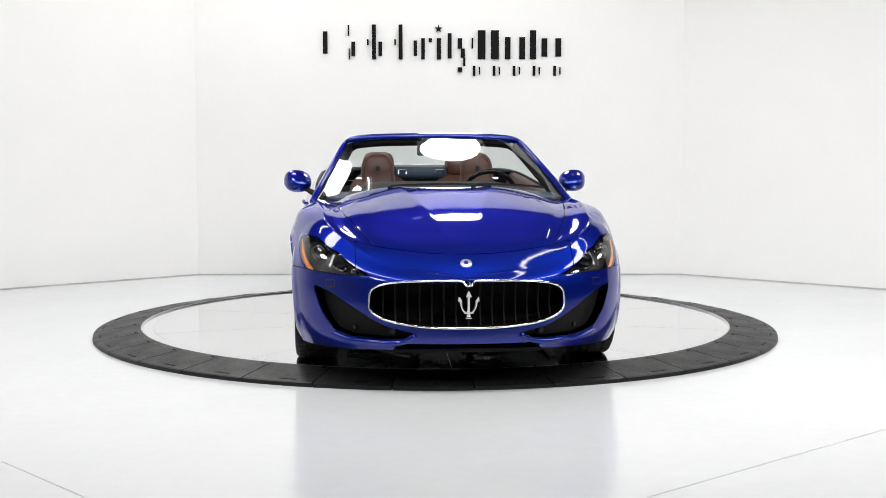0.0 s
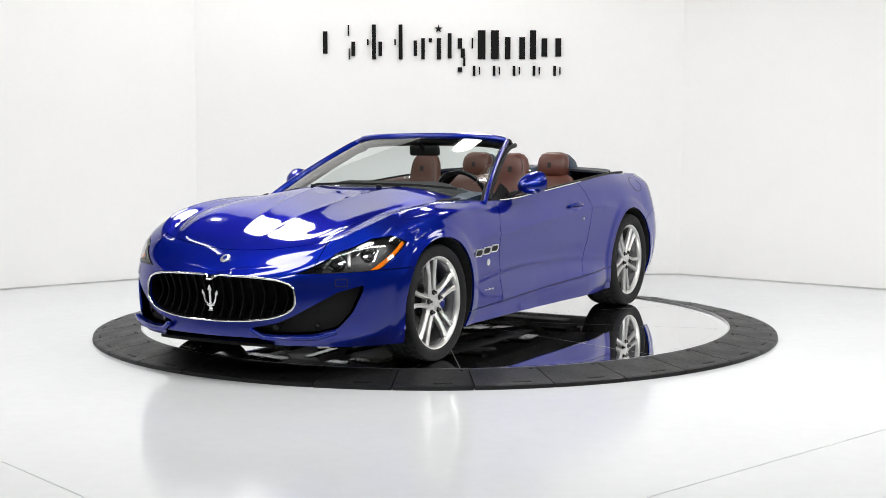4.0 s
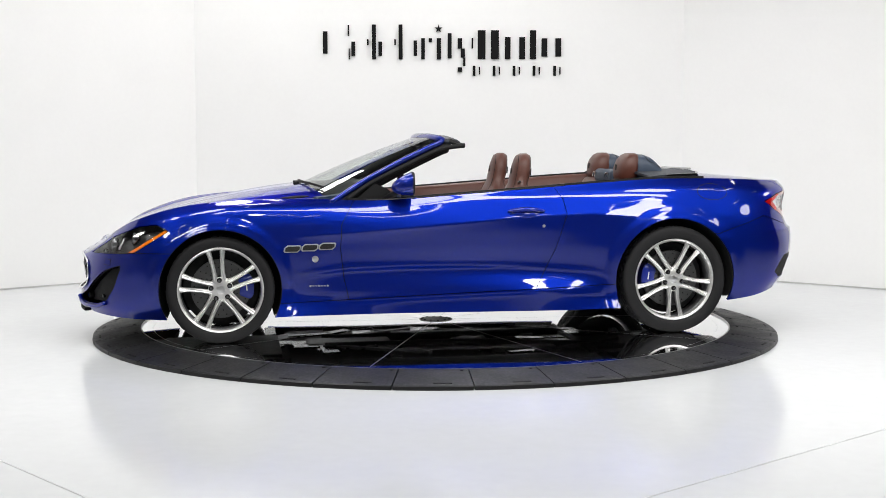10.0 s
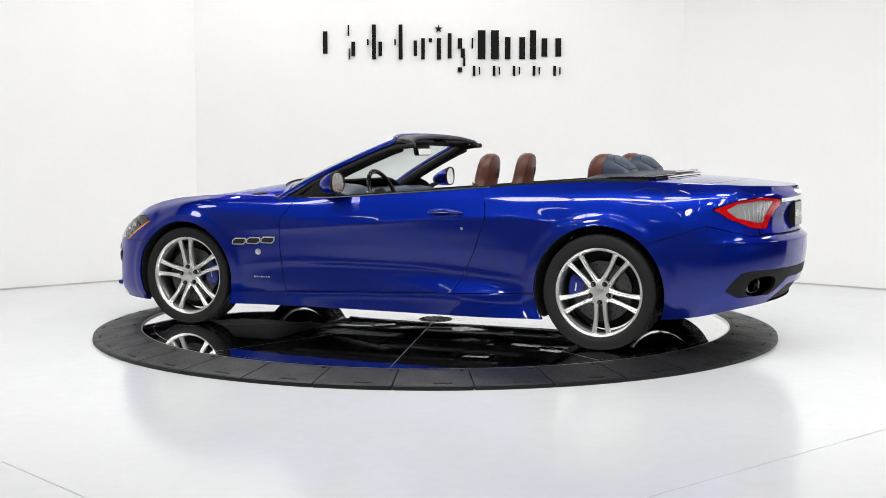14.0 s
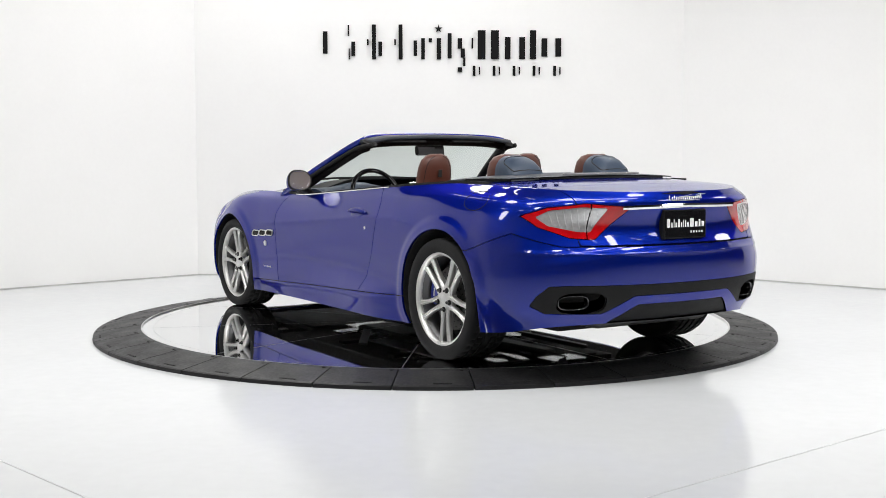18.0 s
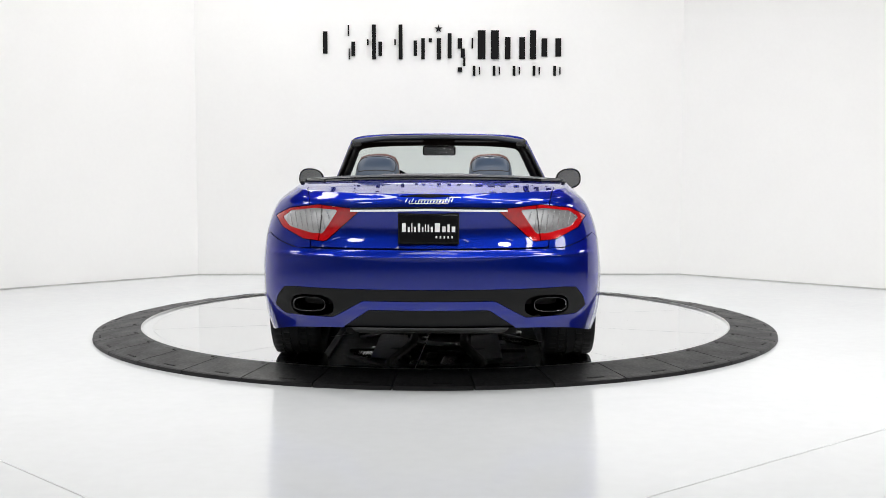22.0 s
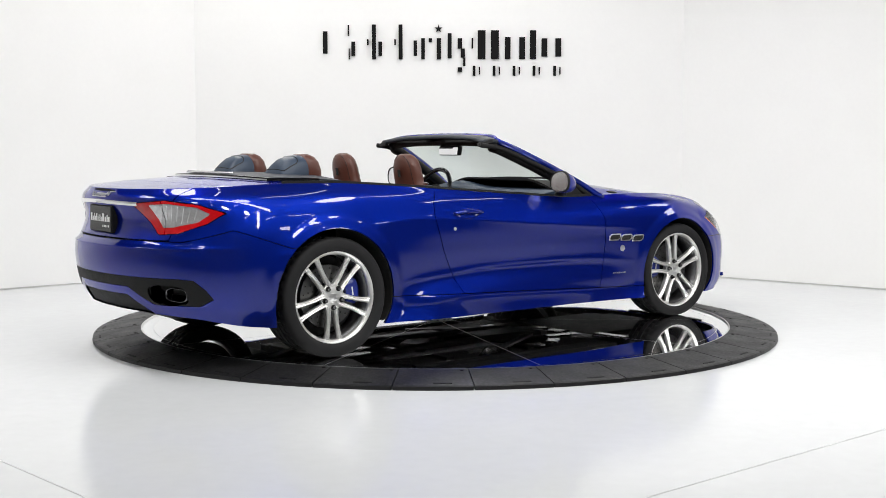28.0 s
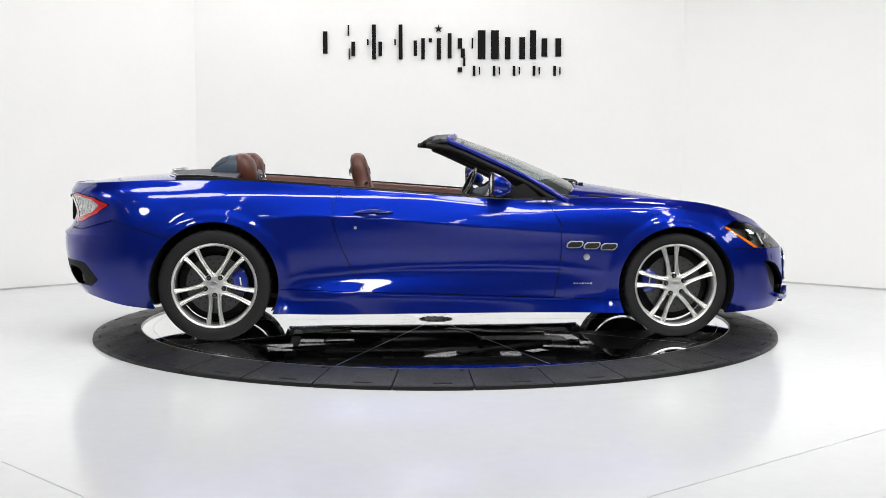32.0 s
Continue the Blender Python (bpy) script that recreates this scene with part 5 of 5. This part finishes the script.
# ---- interior ----
def loft_bm(sections):
    """Closed rounded sections, bottom to top: (centre, half width, half depth, power), in planes of constant z leaning with the centres."""
    bm = bmesh.new()
    rows = []
    n = 28
    for (cx, cy, cz), a, b, e in sections:
        row = []
        for k in range(n):
            t = 2 * math.pi * k / n
            c, s = math.cos(t), math.sin(t)
            row.append(bm.verts.new((cx + a * abs(c) ** (2 / e) * (1 if c >= 0 else -1), cy + b * abs(s) ** (2 / e) * (1 if s >= 0 else -1), cz)))
        rows.append(row)
    for A, B in zip(rows, rows[1:]):
        for i in range(n):
            j = (i + 1) % n
            bm.faces.new((A[i], A[j], B[j], B[i]))
    bm.faces.new(rows[0][::-1])
    bm.faces.new(rows[-1])
    return bm


part("cabin_floor", join_bm(box_bm(1.5, 2.0, .03, pose(0, -.25, .27)), box_bm(1.5, .03, .6, pose(0, .80, .56)), box_bm(1.5, .03, .62, pose(0, -1.32, .60))), CARPET, car, "dark carpeted cabin floor")
for sgn in (1, -1):
    # inner side trim in brown leather, just under the belt line
    bm = bmesh.new()
    rows = []
    for y in np.linspace(.62, -1.34, 30):
        q = body_line(LINES[6], [S_A + 1.75 - y])[0]
        prof = ((q[0] - .018, q[2] + .002), (q[0] - .045, q[2] + .004), (q[0] - .075, q[2] - .02), (q[0] - .085, q[2] - .10), (q[0] - .12, q[2] - .14), (q[0] - .10, q[2] - .22), (q[0] - .08, .62 if y > -.9 else .80), (q[0] - .03, .62 if y > -.9 else .80))
        rows.append([bm.verts.new((sgn * a, y, b)) for a, b in prof])
    for A, B in zip(rows, rows[1:]):
        for i in range(len(A)):
            j = (i + 1) % len(A)
            bm.faces.new((A[i], A[j], B[j], B[i]))
    bm.faces.new(rows[0])
    bm.faces.new(rows[-1][::-1])
    part("side_trim", bm, LEATHER, car, "brown leather side trim", angle=50)

    # front seat
    sx = sgn * .37
    shape = [((sx, -.30, .42), .22, .07, 3), ((sx, -.33, .55), .255, .085, 3), ((sx, -.39, .72), .262, .085, 3), ((sx, -.43, .83), .245, .080, 2.8), ((sx, -.46, .91), .185, .072, 2.6),
                    ((sx, -.475, .97), .128, .060, 2.5), ((sx, -.49, 1.03), .124, .062, 2.5), ((sx, -.50, 1.09), .118, .060, 2.4), ((sx, -.508, 1.135), .102, .054, 2.3), ((sx, -.513, 1.163), .076, .042, 2.2), ((sx, -.515, 1.177), .038, .022, 2)]
    back = loft_bm(shape)
    seat = part("front_seat", back, LEATHER, car, "brown leather front seat", smooth=True)
    seat.matrix_basis = pose(0, -.035, 0)
    part("cushion", box_bm(.50, .54, .16, pose(sx, -.02, .42, 6, 0, 0), bevel=.06, seg=4), LEATHER, seat, smooth=True)
    for q in (-1, 1):
        part("bolster", loft_bm([((sx + q * .225, -.28, .46), .04, .075, 2.4), ((sx + q * .245, -.34, .66), .045, .095, 2.4), ((sx + q * .225, -.40, .83), .036, .075, 2.4), ((sx + q * .19, -.43, .90), .012, .03, 2)]), LEATHER, seat, smooth=True)
        # seams on the front and the back of the headrest, on its surface
        for side in (1, -1):
            seam = []
            for z, k in ((.90, .62), (.94, .74), (.98, .80), (1.04, .80), (1.10, .76), (1.14, .66), (1.162, .40)):
                cy, aa, bb, ee = (float(np.interp(z, [c[0][2] for c in shape], [v for v in col])) for col in ([c[0][1] for c in shape], [c[1] for c in shape], [c[2] for c in shape], [c[3] for c in shape]))
                seam.append((sx + q * aa * k, cy + side * bb * (1 - k ** ee) ** (1 / ee), z))
            part("seam", sweep_bm(smooth_curve(seam, 4), ring_section(.0022, .0022, 6)), UNDER, seat)
    part("belt_slot", box_bm(.026, .006, .050, pose(sx, -.566, 1.05, 6, 0, 0), bevel=.0025), UNDER, seat)
    part("headrest_mark", box_bm(.030, .004, .040, pose(sx, -.4305, 1.06, 8, 0, 0), bevel=.001), CARPET, seat)
    part("shoulder_loop", box_bm(.05, .02, .018, pose(sx - sgn * -.14, -.455, .985, 0, 0, 0), bevel=.006), CHROME, seat)

    # rear seat with a navy fairing behind its headrest
    rx = sgn * .335
    rback = loft_bm([((rx, -1.05, .50), .25, .07, 3), ((rx, -1.10, .75), .255, .075, 3), ((rx, -1.15, .92), .225, .07, 2.8), ((rx, -1.17, .985), .17, .055, 2.6), ((rx, -1.18, 1.005), .13, .03, 2.4)])
    rear_seat = part("rear_seat", rback, LEATHER, car, "brown leather rear seat with navy headrest fairing", smooth=True)
    rear_seat.matrix_basis = pose(0, -.095, 0)
    part("cushion", box_bm(.46, .40, .16, pose(rx, -.90, .44), bevel=.06, seg=4), LEATHER, rear_seat, smooth=True)
    part("headrest", loft_bm([((rx, -1.195, .985), .108, .062, 2.8), ((rx, -1.195, 1.02), .124, .074, 2.8), ((rx, -1.20, 1.08), .126, .076, 2.8), ((rx, -1.21, 1.13), .120, .068, 2.8), ((rx, -1.22, 1.162), .102, .052, 2.6), ((rx, -1.225, 1.178), .060, .028, 2.4)]), LEATHER, rear_seat, smooth=True)
    part("headrest_mark", box_bm(.030, .003, .040, pose(rx, -1.1235, 1.08, 4, 0, 0), bevel=.001), CARPET, rear_seat)
    bm = bmesh.new()
    rows = []
    for y, top, w in ((-1.245, 1.168, .124), (-1.265, 1.172, .128), (-1.30, 1.168, .130), (-1.35, 1.152, .129), (-1.39, 1.120, .126), (-1.42, 1.085, .122), (-1.435, 1.040, .118)):
        row = []
        for k in range(17):
            a = math.pi * k / 16
            c, s = math.cos(a), math.sin(a)
            row.append(bm.verts.new((rx + w * abs(c) ** .62 * (1 if c >= 0 else -1), y, 1.0 + (top - 1.0) * abs(s) ** .55)))
        rows.append(row)
    for A, B in zip(rows, rows[1:]):
        for i in range(16):
            bm.faces.new((A[i], A[i + 1], B[i + 1], B[i]))
    bm.faces.new(rows[0])
    bm.faces.new(rows[-1][::-1])
    part("headrest_fairing", bm, NAVY, rear_seat, "navy leather headrest fairing", angle=60)
    # stitched lid line over the top of the fairing
    groove = []
    for k in range(48):
        t = 2 * math.pi * k / 48
        c, s = (abs(f(t)) ** .5 * (1 if f(t) >= 0 else -1) for f in (math.cos, math.sin))
        y, a = -1.362 + .056 * s, math.pi / 2 + radians(54) * c
        top = float(np.interp(-y, (1.245, 1.265, 1.30, 1.35, 1.39, 1.42, 1.435), (1.168, 1.172, 1.168, 1.152, 1.120, 1.085, 1.040)))
        w = float(np.interp(-y, (1.245, 1.265, 1.30, 1.35, 1.39, 1.42, 1.435), (.124, .128, .130, .129, .126, .122, .118)))
        ca, sa = math.cos(a), math.sin(a)
        groove.append((rx + w * abs(ca) ** .62 * (1 if ca >= 0 else -1), y, 1.0 + (top - 1.0) * abs(sa) ** .55))
    part("fairing_groove", sweep_bm(groove, ring_section(.003, .003, 6), closed=True, up=(0, -1, 0)), UNDER, rear_seat)

# cover over the folded roof
bm = bmesh.new()
rows_t, rows_b = [], []
for q in range(13):
    t = q / 12
    rt, rb = [], []
    for k in range(33):
        u = -1 + 2 * k / 32
        y0, y1 = -1.315, -1.800 + .10 * abs(u) ** 3
        y = y0 + (y1 - y0) * t
        w = body_line(LINES[6], [S_A + 1.75 - max(y, -1.72)])[0]
        half = min(w[0] - .008, .775 - .165 * t ** 1.4)
        x = u * half
        r = abs(x) / w[0]
        top = float(hermite(DECK_Y, DECK_Z, y))
        z = top + (w[2] - top) * r ** 2.6 + .016 + .004 * math.sin(math.pi * t)
        rt.append(bm.verts.new((x, y, z)))
        rb.append(bm.verts.new((x, y, z - .016)))
    rows_t.append(rt)
    rows_b.append(rb)
for R, fl in ((rows_t, False), (rows_b, True)):
    for A, B in zip(R, R[1:]):
        for i in range(32):
            f = (A[i], A[i + 1], B[i + 1], B[i])
            bm.faces.new(f[::-1] if fl else f)
for A, B in ((rows_t[0], rows_b[0]), (rows_t[-1], rows_b[-1])):
    for i in range(32):
        bm.faces.new((A[i], A[i + 1], B[i + 1], B[i]))
for i in range(12):
    for c in (0, 32):
        bm.faces.new((rows_t[i][c], rows_t[i + 1][c], rows_b[i + 1][c], rows_b[i][c]))
edge = [v.co.copy() for v in rows_t[-1]]
edge = [rows_t[i][0].co.copy() for i in range(4, 12)] + edge + [rows_t[i][32].co.copy() for i in range(11, 3, -1)]
part("roof_cover", bm, CANVAS, car, "dark navy cover over the folded roof", angle=50)
part("cover_trim", sweep_bm([(p.x, p.y, p.z - .004) for p in edge], [(-.010, -.010), (.010, -.010), (.009, .005), (-.008, .006)]), GLOSSBLACK, car, "black trim round the roof cover")
lamp_bar = part("high_brake_lamp", box_bm(.56, .030, .010, pose(0, -1.775, 1.066, -4, 0, 0), bevel=.003), CLEARLENS, car, "slim clear brake lamp strip")
for k in range(24):
    part("lamp_rib", box_bm(.006, .026, .003, pose(-.265 + .0230 * k, -1.775, 1.0725, -4, 0, 0)), CLEARLENS, lamp_bar)
part("cover_strip", sweep_bm([(p.x * .995, p.y - .014, p.z - .010) for p in edge[8:-8]], [(-.003, -.004), (.003, -.004), (.003, .004), (-.003, .004)]), CHROME, car)
# panel between the rear seats, with two belt guides
part("rear_bulkhead", box_bm(.42, .22, .10, pose(0, -1.33, 1.005, 6, 0, 0), bevel=.03, seg=3), NAVY, car, "navy panel between the rear headrests", smooth=True)
for sgn in (1, -1):
    part("belt_guide", sweep_bm([(sgn * .15 - .03, -1.205, 1.005), (sgn * .15 - .03, -1.21, 1.035), (sgn * .15 + .03, -1.21, 1.035), (sgn * .15 + .03, -1.205, 1.005)], ring_section(.005, .005, 8), up=(0, 1, 0)), CHROME, car)
# dashboard
bm = bmesh.new()
rows = []
for k in range(21):
    u = -1 + 2 * k / 20
    x = .74 * u
    hump = .050 * math.exp(-((x + .37) / .17) ** 2)
    prof = ((.93, .90), (.70, .925), (.50, .925 + hump * .9), (.40, .910 + hump), (.36, .87 + hump * .7), (.40, .70), (.45, .50), (.90, .50))
    rows.append([bm.verts.new((x, y + .05 - .10 * u * u, z)) for y, z in prof])
for A, B in zip(rows, rows[1:]):
    for i in range(len(A)):
        j = (i + 1) % len(A)
        bm.faces.new((A[i], A[j], B[j], B[i]))
bm.faces.new(rows[0])
bm.faces.new(rows[-1][::-1])
dash = part("dashboard", bm, NAVY, car, "navy leather dashboard with black instruments", angle=60)
part("instrument_panel", box_bm(.32, .02, .11, pose(-.37, .405, .865, -18, 0, 0), bevel=.01), GLOSSBLACK, dash)
for x in (-.44, -.30):
    part("gauge", cyl_bm(.048, .012, pose(x, .392, .868, 72, 0, 0), 24), TRIM_SILVER, dash)
part("centre_screen", box_bm(.22, .02, .12, pose(0, .395, .845, -12, 0, 0), bevel=.008), GLOSSBLACK, dash)
part("dash_trim", box_bm(1.30, .02, .06, pose(0, .395, .74), bevel=.01), LEATHER, dash)
part("centre_console", box_bm(.24, 1.0, .30, pose(0, -.10, .46), bevel=.05, seg=3), LEATHER, car, "brown leather centre console", smooth=True)
# steering wheel
wh = [(.185 * math.cos(2 * math.pi * k / 40), .185 * math.sin(2 * math.pi * k / 40), 0) for k in range(40)]
steer = part("steering_wheel", sweep_bm(wh, ring_section(.017, .014, 10), closed=True), GLOSSBLACK, car, "black leather steering wheel", smooth=True)
steer.matrix_basis = pose(-.37, .235, .885, 66, 0, 0)
part("wheel_boss", cyl_bm(.07, .05, Matrix.Translation((0, 0, -.02)), 24, bevel=.015), BLACK, steer, smooth=True)
for a in (0, 180, 270):
    part("wheel_spoke", box_bm(.12, .035, .016, pose(0, 0, 0, 0, 0, a) @ pose(.115, 0, -.008), bevel=.005), BLACK, steer)
part("steering_column", cyl_bm(.03, .28, Matrix.Translation((0, 0, -.15)), 14), BLACK, steer)
# ---- turning of the turntable and the car ----
CAR_X = 0.022          # the car stands this far to its own right of the turntable's axis


def heading(t):
    drift = float(np.interp(t, (0, 1, 2, 3, 6, 8, 9, 10, 11, 13, 14, 17, 20, 22, 25, 28, 30, 32), (-.55, -.12, .20, .30, .50, .70, .70, .45, .10, -.55, -.65, -.30, -.50, -.30, .0, .30, .70, .55)))
    return 180 - (-4.0444 + 8.44042 * t + drift)


def motions():
    times = [i * 1.0 for i in range(33)]
    walk(turntable, [(t, pose(0, 0, 0, 0, 0, heading(t))) for t in times])
    walk(car, [(t, pose(0, 0, 0, 0, 0, heading(t)) @ pose(CAR_X, 0, 0)) for t in times])


motions()
